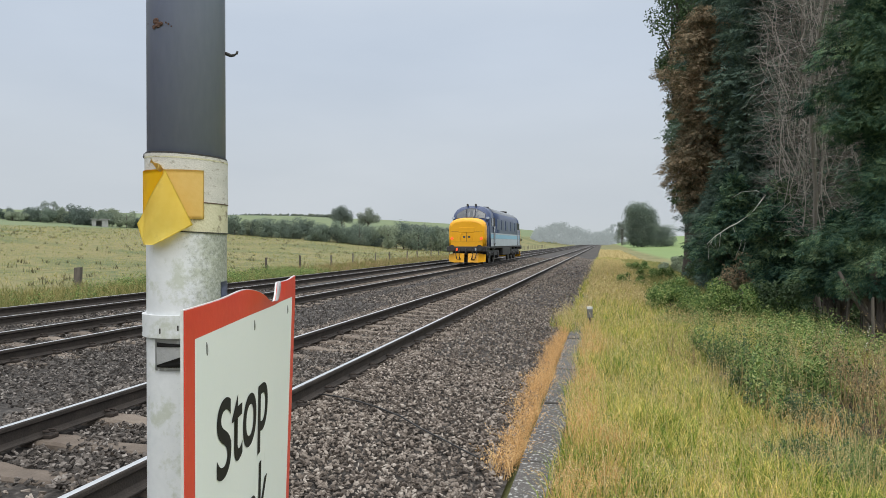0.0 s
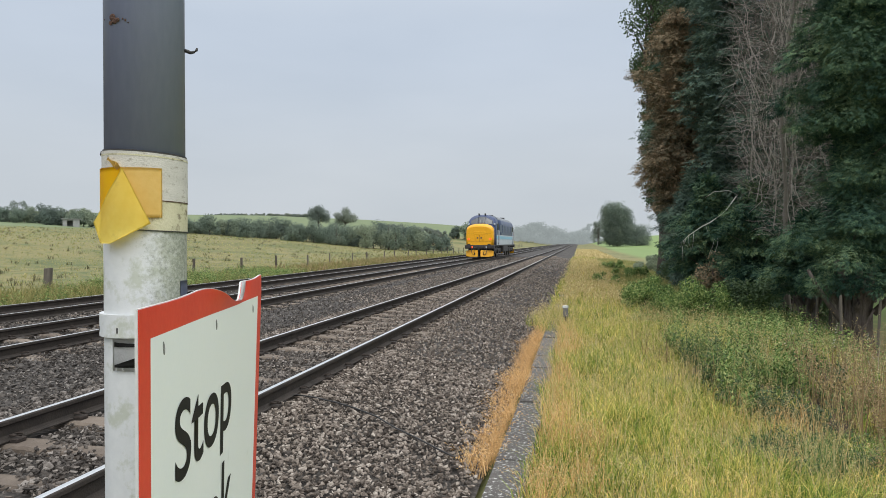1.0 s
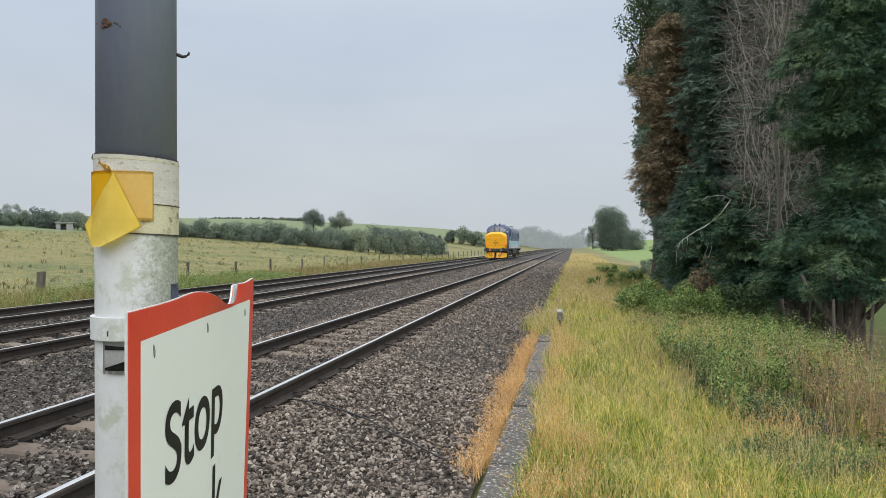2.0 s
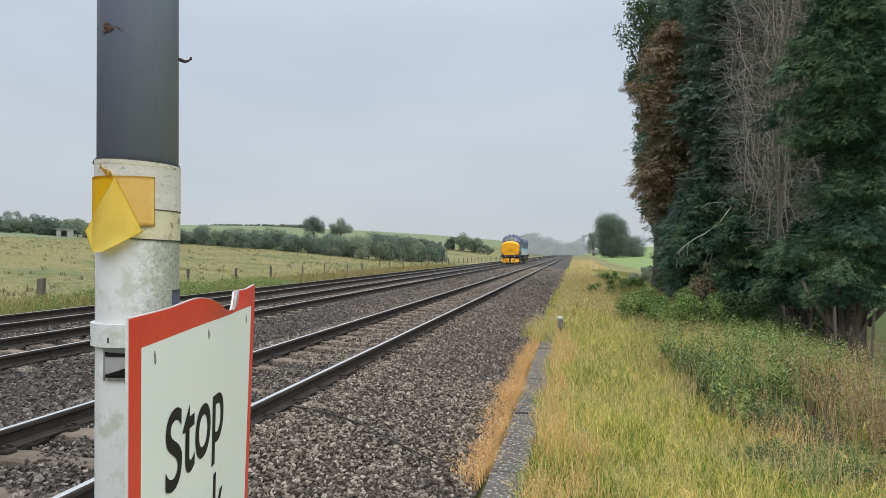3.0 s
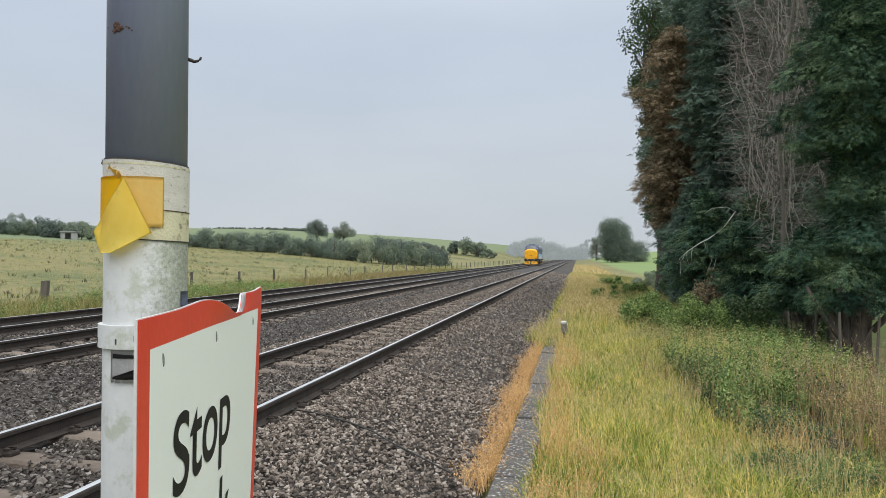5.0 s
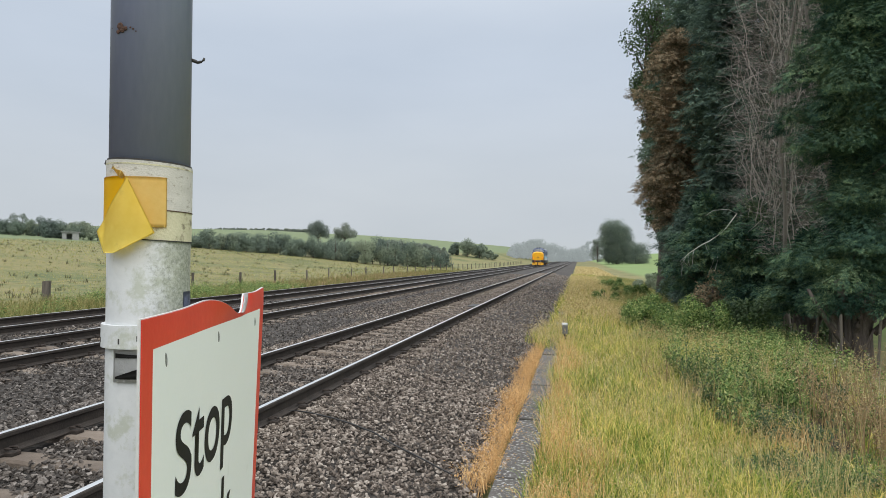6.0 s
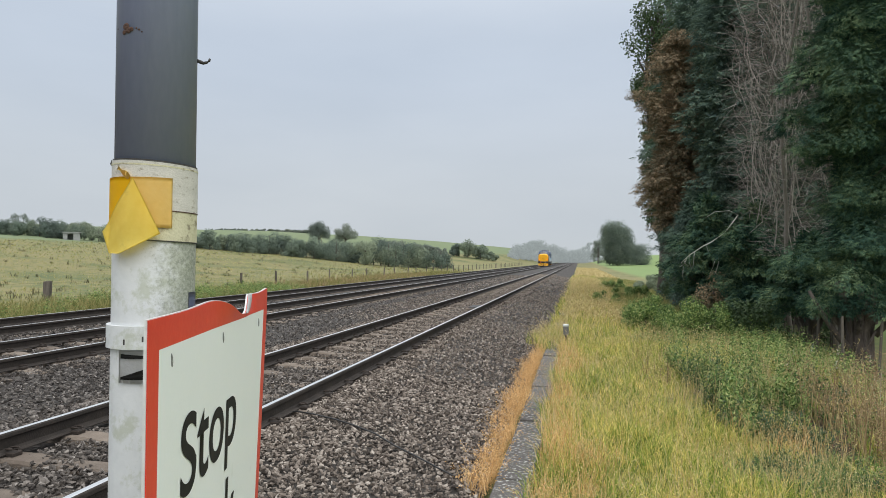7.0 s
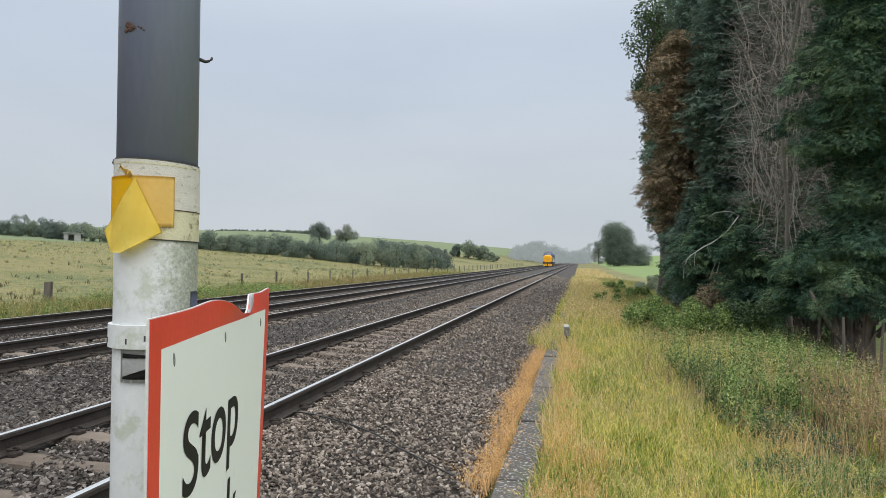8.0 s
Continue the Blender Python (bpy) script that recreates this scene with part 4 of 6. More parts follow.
for end in (0, 1):
    e = (lambda y: y) if not end else (lambda y: LOCO_LEN - y)
    cab = skin("cab", [section(e(y), HW * w, 1.10, z, s) for y, w, z, s in CAB], M["loco_blue"], "dark blue driving cab")
    nose = skin("nose", [section(e(y), w, 1.12, z, s) for y, w, z, s in ((0.0, 1.02, 2.68, 2.22), (0.05, 1.10, 2.78, 2.27), (0.16, 1.165, 2.87, 2.31), (0.40, 1.195, 2.93, 2.34), (0.62, 1.20, 2.94, 2.35))], M["loco_yellow"], "bright yellow nose")
    skin("nose_side", [section(e(y), w, 1.12, z, s) for y, w, z, s in ((0.622, 1.205, 2.945, 2.355), (1.0, 1.205, 2.955, 2.38), (1.36, 1.205, 2.96, 2.40))], M["loco_blue"], "dark blue nose side")
    for z, hw_, th in ((2.06, 1.0, 0.012), (1.40, 1.0, 0.010)):
        bm = bmesh.new()
        ys = sorted((e(-0.004), e(0.05)))
        box(bm, (-hw_, ys[0], z), (hw_, ys[1], z + th))
        part("nose_seam", bm, M["loco_black"], nose, "dark joint line across the nose")
    # windscreen: three panes on the raked cab front, each in a dark rubber frame
    for cx_, w in ((0.0, 0.50), (-0.62, 0.60), (0.62, 0.60)):
        for name_, grow, lift, mat_, lb in (("window_frame", 0.028, 0.012, "loco_black", "dark window surround"), ("windscreen", 0.0, 0.030, "loco_glass", "dark raked windscreen pane")):
            bm = bmesh.new()
            cols, nz = 5, 4
            front, back = [], []
            for j in range(nz + 1):
                for i in range(cols + 1):
                    x = cx_ + (w + 2 * grow) * (i / cols - 0.5)
                    top = 3.56 - 0.50 * max(0.0, abs(x) - 0.15) ** 1.4 + grow * 0.6
                    z = 2.985 - grow - 0.06 * abs(x) + (top - 2.985 + grow + 0.06 * abs(x)) * j / nz
                    y = cab_front(x, z) - lift
                    front.append(bm.verts.new((x, e(y), z)))
                    back.append(bm.verts.new((x, e(y + 0.06), z)))
            for j in range(nz):
                for i in range(cols):
                    q = [j * (cols + 1) + i, j * (cols + 1) + i + 1, (j + 1) * (cols + 1) + i + 1, (j + 1) * (cols + 1) + i]
                    bm.faces.new([front[k] for k in q])
                    bm.faces.new([back[k] for k in q[::-1]])
            rim = [i for i in range(cols + 1)] + [j * (cols + 1) + cols for j in range(1, nz + 1)] + [nz * (cols + 1) + i for i in range(cols - 1, -1, -1)] + [j * (cols + 1) for j in range(nz - 1, 0, -1)]
            for p, q in zip(rim, rim[1:] + rim[:1]):
                bm.faces.new((front[p], back[p], back[q], front[q]))
            bmesh.ops.recalc_face_normals(bm, faces=bm.faces)
            part(name_, bm, M[mat_], cab, lb)
    for s in (-1, 1):
        bm = bmesh.new()
        ys = sorted((e(1.95), e(2.65)))
        box(bm, (s * (HW + 0.0) - 0.012, ys[0], 2.45), (s * HW + 0.012, ys[1], 2.95), 0.008, 1)
        part("cab_window", bm, M["loco_glass"], cab, "dark cab side window")
        bm = bmesh.new()
        ys = sorted((e(2.8), e(3.3)))
        box(bm, (s * HW - 0.02, ys[0], 1.15), (s * HW + 0.02, ys[1], 3.0), 0.01, 1)
        part("cab_door", bm, M["loco_black"], cab, "recessed dark cab door")
        # buffers
        bm = bmesh.new()
        tube(bm, [(s * 0.865, e(0.0), 1.03), (s * 0.865, e(-0.3), 1.03)], 0.10, 12)
        tube(bm, [(s * 0.865, e(-0.3), 1.03), (s * 0.865, e(-0.36), 1.03)], 0.19, 16)
        part("buffer", bm, M["loco_black"], loco, "black oval buffer")
        # tail lamp and marker
        bm = bmesh.new()
        tube(bm, [(s * 0.93, e(0.06), 1.62), (s * 0.93, e(-0.03), 1.62)], 0.085, 12)
        part("tail_lamp", bm, M["lamp_red"] if not end else M["loco_glass"], nose, "glowing red tail lamp" if not end else "unlit lamp")
        bm = bmesh.new()
        box(bm, (s * 0.16 - 0.07, *(sorted((e(-0.012), e(0.1)))[:1]), 1.66), (s * 0.16 + 0.07, sorted((e(-0.012), e(0.1)))[1], 1.78), 0.01, 1)
        part("headlamp", bm, M["loco_glass"], nose, "unlit headlamp")
        bm = bmesh.new()
        tube(bm, [(s * 1.13, e(1.42), 2.93), (s * 1.13, e(1.22), 2.93)], 0.085, 12)
        part("marker_lamp", bm, M["loco_grey"], cab, "white marker lamp beside the windscreen")
        bm = bmesh.new()
        tube(bm, [(s * 0.62, e(-0.05), 0.95), (s * 0.66, e(-0.2), 0.7), (s * 0.58, e(-0.24), 0.36), (s * 0.46, e(-0.2), 0.28), (s * 0.34, e(-0.2), 0.40)], 0.03, 6)
        part("brake_hose", bm, M["loco_black"], loco, "hanging black hose")
        # roof horns
        bm = bmesh.new()
        tube(bm, [(s * 0.27, e(1.95), 3.70), (s * 0.27, e(1.8), 3.79), (s * 0.27, e(1.7), 3.80)], [0.05, 0.06, 0.08], 8)
        part("horn", bm, M["loco_black"], cab, "black air horn")
        # half of the plough
        bm = bmesh.new()
        loft(bm, [[(s * 0.12, e(-0.25), 0.14), (s * 0.12, e(-0.12), 0.68), (s * 0.12, e(-0.06), 0.68), (s * 0.12, e(-0.19), 0.14)], [(s * 0.75, e(-0.12), 0.12), (s * 0.75, e(0.0), 0.70), (s * 0.75, e(0.06), 0.70), (s * 0.75, e(-0.06), 0.12)], [(s * 1.17, e(0.18), 0.18), (s * 1.17, e(0.28), 0.62), (s * 1.17, e(0.34), 0.62), (s * 1.17, e(0.24), 0.18)]], smooth=False)
        bmesh.ops.recalc_face_normals(bm, faces=bm.faces)
        part("plough", bm, M["loco_yellow"], loco, "yellow snowplough blade")
        bm = bmesh.new()
        tube(bm, [(s * 0.42, e(-0.05), 1.0), (s * 0.44, e(-0.2), 0.8), (s * 0.40, e(-0.26), 0.45), (s * 0.36, e(-0.22), 0.30)], 0.035, 6)
        part("brake_hose", bm, M["loco_black"], loco, "hanging black hose")
    for s in (-1, 1):
        for y_ in (2.72, 3.38):
            bm = bmesh.new()
            tube(bm, [(s * (HW + 0.01), e(y_), 1.25), (s * (HW + 0.06), e(y_), 1.32), (s * (HW + 0.06), e(y_), 2.35), (s * (HW + 0.01), e(y_), 2.42)], 0.02, 6)
            part("handrail", bm, M["loco_grey"], cab, "pale upright handrail beside the cab door")
        for z_ in (0.62, 0.95):
            bm = bmesh.new()
            box(bm, (s * 1.2 - 0.1, *(sorted((e(2.8), e(3.3)))[:1]), z_), (s * 1.2 + 0.1, sorted((e(2.8), e(3.3)))[1], z_ + 0.04), 0.01, 1)
            part("cab_step", bm, M["loco_black"], cab, "black footstep below the cab door")
        bm = bmesh.new()
        tube(bm, [(s * 0.36, e(-0.03), 1.93), (s * 0.36, e(-0.06), 1.90), (s * 0.36, e(-0.06), 1.50), (s * 0.36, e(-0.03), 1.47)], 0.014, 6)
        part("nose_handrail", bm, M["loco_yellow"], nose, "yellow handrail on the nose door")
        bm = bmesh.new()
        box(bm, (s * 0.60 - 0.05, *(sorted((e(-0.14), e(-0.09)))[:1]), 0.86), (s * 0.60 + 0.05, sorted((e(-0.14), e(-0.09)))[1], 1.02), 0.01, 1)
        # The red cock reuses the glowing lamp material, though it is no lamp.
        part("pipe_cock", bm, M["lamp_red"] if s < 0 else M["loco_grey"], loco, "coloured air pipe cock")
        bm = bmesh.new()
        ys = sorted((e(-0.006), e(0.08)))
        box(bm, (s * 0.012 - 0.006, ys[0], 1.42), (s * 0.012 + 0.006, ys[1], 2.05))
        part("nose_seam", bm, M["loco_black"], nose, "dark joint of the nose doors")
    bm = bmesh.new()
    ys = sorted((e(-0.1), e(0.5)))
    box(bm, (-1.25, ys[0], 0.80), (1.25, ys[1], 1.12), 0.05, 2)
    part("buffer_beam", bm, M["loco_black"], loco, "black buffer beam")
    bm = bmesh.new()
    tube(bm, [(0, e(0), 1.0), (0, e(-0.3), 0.98), (0.02, e(-0.34), 0.8), (0, e(-0.3), 0.6)], 0.05, 8)
    part("coupling", bm, M["loco_black"], loco, "screw coupling")
    bm = bmesh.new()
    ys = sorted((e(-0.015), e(0.1)))
    box(bm, (-0.5, ys[0], 1.98), (0.5, ys[1], 2.30), 0.02, 1)
    part("panel", bm, M["loco_yellow"], nose, "yellow indicator panel")
# body details: grilles, windows and tanks
for s in (-1, 1):
    for y0 in (4.2, 6.3, 8.4, 11.2, 13.6):
        bm = bmesh.new()
        box(bm, (s * HW - 0.015, y0, 2.25), (s * HW + 0.015, y0 + 1.3, 2.95), 0.01, 1)
        for k in range(6):
            box(bm, (s * (HW + 0.012) - 0.012, y0 + 0.05, 2.3 + k * 0.1), (s * (HW + 0.012) + 0.012, y0 + 1.25, 2.35 + k * 0.1))
        part("grille", bm, M["loco_blue"], loco, "dark louvred side grille")
    bm = bmesh.new()
    box(bm, (s * 0.75 - 0.5, 7.3, 0.45), (s * 0.75 + 0.5, 11.4, 1.08), 0.08, 2)
    part("fuel_tank", bm, M["loco_black"], loco, "black underslung fuel tank")
bm = bmesh.new()
box(bm, (-1.22, 0.4, 0.98), (1.22, LOCO_LEN - 0.4, 1.12), 0.02, 1)
part("underframe", bm, M["loco_black"], loco, "black underframe")
for y0, r in ((5.5, 0.5), (12.8, 0.75)):
    bm = bmesh.new()
    tube(bm, [(0, y0, 3.74), (0, y0, 3.86)], r, 24)
    part("roof_fan", bm, M["loco_black"], loco, "round roof fan grille")
WHEELS = []
for y0 in (3.6, 15.15):
    bogie = new("bogie")
    bogie.parent = loco
    bogie.location = (0, y0, 0)
    for s in (-1, 1):
        bm = bmesh.new()
        box(bm, (s * 1.06 - 0.07, -2.45, 0.50), (s * 1.06 + 0.07, 2.45, 0.86), 0.04, 1)
        for k in (-1.9, 0, 1.9):
            box(bm, (s * 1.1 - 0.1, k - 0.2, 0.36), (s * 1.1 + 0.1, k + 0.2, 0.74), 0.04, 1)
        part("side_frame", bm, M["loco_black"], bogie, "black bogie side frame")
    for k in (-1.95, 0.0, 1.95):
        bm = bmesh.new()
        tube(bm, [(-0.75, 0, 0), (0.75, 0, 0)], 0.09, 12)
        for s in (-1, 1):
            tube(bm, [(s * 0.69, 0, 0), (s * 0.82, 0, 0)], 0.545, 28)
            tube(bm, [(s * 0.68, 0, 0), (s * 0.70, 0, 0)], 0.575, 28)
        ws = part("wheelset", bm, M["tyre"], bogie, "steel wheels on an axle")
        WHEELS.append((ws, k))

# ---- fences ----
def fence_post_mesh(w, h):
    bm = bmesh.new()
    box(bm, (-w / 2, -w / 2, -0.4), (w / 2, w / 2, h), 0.012, 1)
    top = max(v.co.z for v in bm.verts)
    for v in bm.verts:
        if v.co.z > top - 0.05:
            v.co.z += 0.03 * v.co.x / w
    me = bpy.data.meshes.new("post")
    bm.to_mesh(me)
    bm.free()
    me.materials.append(M["wood"])
    return me


FX = -20.4
fence = thing("field_fence", "weathered wooden post and wire fence along the field", "fence", kind="")
FP, FP_BIG = fence_post_mesh(0.11, 1.05), fence_post_mesh(0.24, 1.0)
for i in range(46):
    y = 23.0 + 5.15 * (i - 1)
    x = FX + 0.12 * math.sin(i * 3.3)
    p = part_mesh("post", FP_BIG if i == 1 else FP, fence)
    p.matrix_world = pose(x, y, float(ground_z(x, y)) + 0.05 * math.sin(i * 9.1), 2.5 * math.sin(i * 4.1), 3 * math.sin(i * 2.7), 20 * math.sin(i))
for z in (0.35, 0.65, 0.95):
    bm = bmesh.new()
    tube(bm, [(FX, y, float(ground_z(FX, y)) + z + 0.01 * math.sin(y)) for y in range(20, 240, 5)], 0.002, 3)
    part("wire", bm, M["steel_dark"], fence, "thin fence wire")

# ---- vegetation ----
def branch_tubes(name, lines, mat, parent, label="", sides=5):
    bm = bmesh.new()
    for pts, r0, r1 in lines:
        n = len(pts)
        tube(bm, pts, [r0 + (r1 - r0) * i / (n - 1) for i in range(n)], sides, caps=False)
    return part(name, bm, mat, parent, label)


def wander(p, d, length, n, jitter, r, rise=0.0):
    """A crooked line from p along d."""
    p, d = np.array(p, float), np.array(d, float)
    out = [p.copy()]
    for _ in range(n):
        d = unit(d + r.normal(size=3) * jitter + np.array([0, 0, rise]))
        p = p + d * length / n
        out.append(p.copy())
    return [tuple(q) for q in out]


def conifer(x, y, height, radius, base, n, seed, label, mat="conifer", trunk_r=0.3, size=(0.22, 0.46), skirt=0.8, group="conifer row", bough=0.42, broad=0.36, low=None, blunt=1.0):
    """A dense cypress: trunk, limbs, and boughs that are heaps of small plumes of flat sprays.
    low: (angle, width, depth, z0, z1) of a dent in the crown."""
    global rng
    r = np.random.default_rng(seed)
    rng = r
    z0 = float(ground_z(x, y))
    tree = thing("conifer_tree", label, "tree", pose(x, y, z0), group)
    bm = bmesh.new()
    tall = min(height * 0.5, base + 2.0)
    tube(bm, [(0, 0, -0.3), (0.02, 0, 0.15), (0.03, 0.02, base * 0.8), (0, 0.05, tall), (0, 0, height * 0.9)], [trunk_r * 1.25, trunk_r * 0.8, trunk_r * 0.7, min(0.07, trunk_r * 0.35), 0.015], 14)
    tall = min(base + 0.5, height * 0.3)
    for k in range(7):
        a = k * 0.898 + r.uniform(-0.25, 0.25)
        spread = [trunk_r * q * r.uniform(0.85, 1.15) for q in (0.95, 0.72, 0.72, 0.95, 1.5)]
        tube(bm, [(math.cos(a) * q, math.sin(a) * q, -0.2 + (tall + 0.2) * i / 4) for i, q in enumerate(spread)], [trunk_r * q * r.uniform(0.8, 1.2) for q in (0.50, 0.36, 0.32, 0.30, 0.22)], 8)
    if low is not None:
        for pts, thick in (([(-0.2, -0.25, 0.45), (-0.45, -0.3, 0.75), (-0.75, -0.32, 1.2), (-0.95, -0.3, 1.6)], 0.075), ([(0.25, -0.2, 0.75), (0.5, -0.25, 1.05), (0.85, -0.2, 1.4)], 0.07), ([(-0.1, -0.32, 0.3), (0.08, -0.36, 0.55), (0.2, -0.36, 0.85)], 0.035)):
            tube(bm, pts, [thick * (1 - 0.2 * i) for i in range(len(pts))], 8)
    for k in range(5 if trunk_r > 0.25 else 0):
        a = 0.6 + 1.26 * k + r.uniform(-0.3, 0.3)
        tube(bm, wander((0, 0, base * r.uniform(0.4, 0.7)), (math.cos(a) * 0.9, math.sin(a) * 0.9, 0.8), radius * 0.8, 5, 0.12, r, 0.08), [trunk_r * q for q in (0.3, 0.25, 0.2, 0.16, 0.1, 0.05)], 7)
    # boughs: drooping, layered fans on an uneven outline, with dark hollows between them
    want = max(10, int((height - base) * radius * 7.5 / bough ** 2))
    tips = []
    for _ in range(want * 10):
        z, a = base + (height - base) * r.uniform(0, 1), r.uniform(0, 6.283)
        q = radius * np.interp((z - base) / (height - base), [0, 0.06, 0.3, 0.6, 0.85, 1], [skirt * 0.85, skirt, 1.0, 0.95, min(1.0, 0.6 * blunt), min(0.75, 0.1 * blunt ** 4)])
        q *= 1 + 0.17 * math.sin(z * 1.7 + seed) + 0.12 * math.sin(2 * a + z * 0.9 + seed)
        if low is not None and low[3] < z < low[4] and abs((a - low[0] + 3.1416) % 6.2832 - 3.1416) < low[1]:
            q *= 1 - low[2]
        q *= r.uniform(0.62, 1.07)
        p = np.array([math.cos(a) * q, math.sin(a) * q, z])
        if all(np.sum(((p - t[0]) * (1, 1, 1.3)) ** 2) > (bough * 0.88) ** 2 for t in tips):
            tips.append((p, a, bough * r.uniform(0.7, 1.25)))
        if len(tips) >= want:
            break
    tip = np.array([t[0] for t in tips])
    la = np.array([t[1] for t in tips])
    big = np.array([t[2] for t in tips])
    out = np.stack([np.cos(la), np.sin(la), 0 * la], 1)
    along = unit(out + np.stack([0 * la, 0 * la, r.uniform(-0.25, 0.35, len(la))], 1))
    across = np.stack([-np.sin(la), np.cos(la), 0 * la], 1)
    upper = np.cross(along, across)
    lc = tip - along * (big * 0.72)[:, None]
    # sprays lie on each fan like shingles, in lobes, most of them above
    pick = r.choice(len(tips), n, p=big ** 2 / np.sum(big ** 2))
    e = unit(r.normal(size=(n, 3)) + np.array([0.45, 0, 0.55]))
    turn = np.arctan2(e[:, 1], e[:, 0])
    lobe = 1 + 0.22 * np.sin(turn * 5 + pick * 1.7) + 0.10 * np.sin(turn * 11 + e[:, 2] * 7 + pick)
    half = np.stack([big[pick] * 0.78, big[pick] * 0.60, big[pick] * 0.34], 1)
    depth = r.uniform(0.55, 1.0, n) ** 0.5
    local = e * half * (lobe * depth)[:, None]
    local[:, 2] -= 0.30 * big[pick] * np.maximum(e[:, 0], 0) ** 2 + 0.16 * big[pick] * e[:, 1] ** 2
    frame_of = lambda w: along[pick] * w[:, :1] + across[pick] * w[:, 1:2] + upper[pick] * w[:, 2:3]
    c = lc[pick] + frame_of(local)
    facing = unit(frame_of(e / half * half[:, 2:3]) + np.array([0, 0, 0.25]) + r.normal(size=(n, 3)) * 0.22)
    axis = frame_of(np.stack([0.5 + 0.8 * np.abs(e[:, 0]), e[:, 1] * 1.1, 0 * turn], 1)) + np.array([0, 0, -0.28]) + r.normal(size=(n, 3)) * 0.22
    axis = axis - facing * np.sum(axis * facing, 1, keepdims=True) * 0.75
    c[:, 2] = np.maximum(c[:, 2], base - 0.2 + r.uniform(0, 0.4, n))
    span = r.uniform(*size, n)
    # a loose dark filling inside
    inner = n // 5
    iz = base + 0.35 + (height - base - 0.35) * r.uniform(0, 1, inner)
    ia = r.uniform(0, 6.283, inner)
    iq = radius * 0.5 * np.sqrt(r.uniform(0, 1, inner)) * np.interp((iz - base) / (height - base), [0, 0.1, 0.6, 1], [skirt * 0.8, 1, 0.9, 0.1])
    if low is not None:
        iq = np.where((iz > low[3] - 0.2) & (iz < low[4] + 0.2), iq * 0.55, iq)
    c = np.concatenate([c, np.stack([np.cos(ia) * iq, np.sin(ia) * iq, iz], 1)])
    axis = np.concatenate([axis, r.normal(size=(inner, 3))])
    facing = np.concatenate([facing, unit(r.normal(size=(inner, 3)))])
    span = np.concatenate([span, r.uniform(1.1, 1.6, inner) * size[1]])
    v, f = sprays(c, axis, span, 6 if size[0] < 0.08 else 5, broad, facing)
    scattered("crown", v, f, M[mat], "dense dark evergreen sprays", "", parent=tree)
    for k in range(24):
        i = r.integers(0, len(tips))
        e = lc[i]
        s = np.array([0, 0, max(0.4, e[2] - 0.7)])
        tube(bm, [tuple(s), tuple((s + e) / 2 + r.normal(size=3) * 0.1), tuple(e)], [0.03, 0.02, 0.008], 4, caps=False)
    part("trunk", bm, M["bark"], tree, "fluted grey-brown trunk and limbs")
    return tree


def broadleaf(name, x, y, height, width, n, leaf, mat, label, seed, base=0.15, category="tree", lumps=14, group="", z0=None, flat=1.0, blocky=False, flare=None, tight=1.0, ruffle=0.45):
    """A broadleaved tree or bush: trunk with limbs to the lumps of an uneven crown."""
    global rng
    r = np.random.default_rng(seed)
    rng = r
    z0 = float(ground_z(x, y)) if z0 is None else z0
    tree = thing(name, label, category, pose(x, y, z0), group)
    a = r.uniform(0, 2 * np.pi, lumps)
    q = np.sqrt(r.uniform(0, 1, lumps))
    lump = np.stack([np.cos(a) * q * width * 0.31, np.sin(a) * q * width * 0.31 * flat, height * (base + (1 - base) * r.uniform(0.12, 0.86, lumps) * (1 - 0.35 * q ** 2))], 1)
    rad = height * (1 - base) * r.uniform(0.16, 0.30, lumps)
    rad = np.minimum(rad, width * 0.24)
    if blocky:
        lump[:, 2] = height * r.uniform(0.08, 0.84, lumps)
        rad = width * r.uniform(0.11, 0.22, lumps)
    rad = rad * tight
    if flare is not None:
        lump[:, :2] *= np.interp(lump[:, 2] / height, [0.1, 0.35, 0.75, 1.0], flare)[:, None]
    pick = r.choice(lumps, n, p=rad ** 2 / np.sum(rad ** 2))
    d = unit(r.normal(size=(n, 3)))
    c = lump[pick] + d * (rad[pick] * r.uniform(0.3, 1.05, n) ** 0.6)[:, None]
    c[:, 2] = np.maximum(c[:, 2], 0.02 + r.uniform(0, 0.1, n) * height)
    facing = unit(d + r.normal(size=(n, 3)) * ruffle + np.array([0, 0, 0.2]))
    axis = r.normal(size=(n, 3)) + np.array([0, 0, -0.3])
    v, f = leaves(c, axis - facing * np.sum(axis * facing, 1, keepdims=True), r.uniform(0.7, 1.3, n) * leaf, 0.6, 0.35, facing)
    bm = bmesh.new()
    tr = max(0.02, height * 0.022)
    tube(bm, [(0, 0, -0.2), (0, 0, height * base * 0.6), (0, 0, height * 0.45), (0, 0, height * 0.75)], [tr * 1.4, tr, tr * 0.7, tr * 0.2], 8)
    for i in range(lumps):
        s = np.array([0, 0, min(lump[i][2] * 0.6, height * 0.5)])
        tube(bm, [tuple(s), tuple((s + lump[i]) / 2 + r.normal(size=3) * 0.01 * height), tuple(s + (lump[i] - s) * 0.85)], [tr * 0.4, tr * 0.25, tr * 0.06], 5, caps=False)
    part("trunk", bm, M["mist_glow" if mat == "mist_glow" else "bark"], tree, "trunk and limbs")
    scattered("crown", v, f, M[mat], "uneven leafy crown", "", parent=tree)
    return tree


# the row of trees beside the line
conifer(7.9, 13.4, 15, 1.9, 1.9, 9000, 10, "tall dark green cypress in the row", size=(0.12, 0.24), bough=0.9)
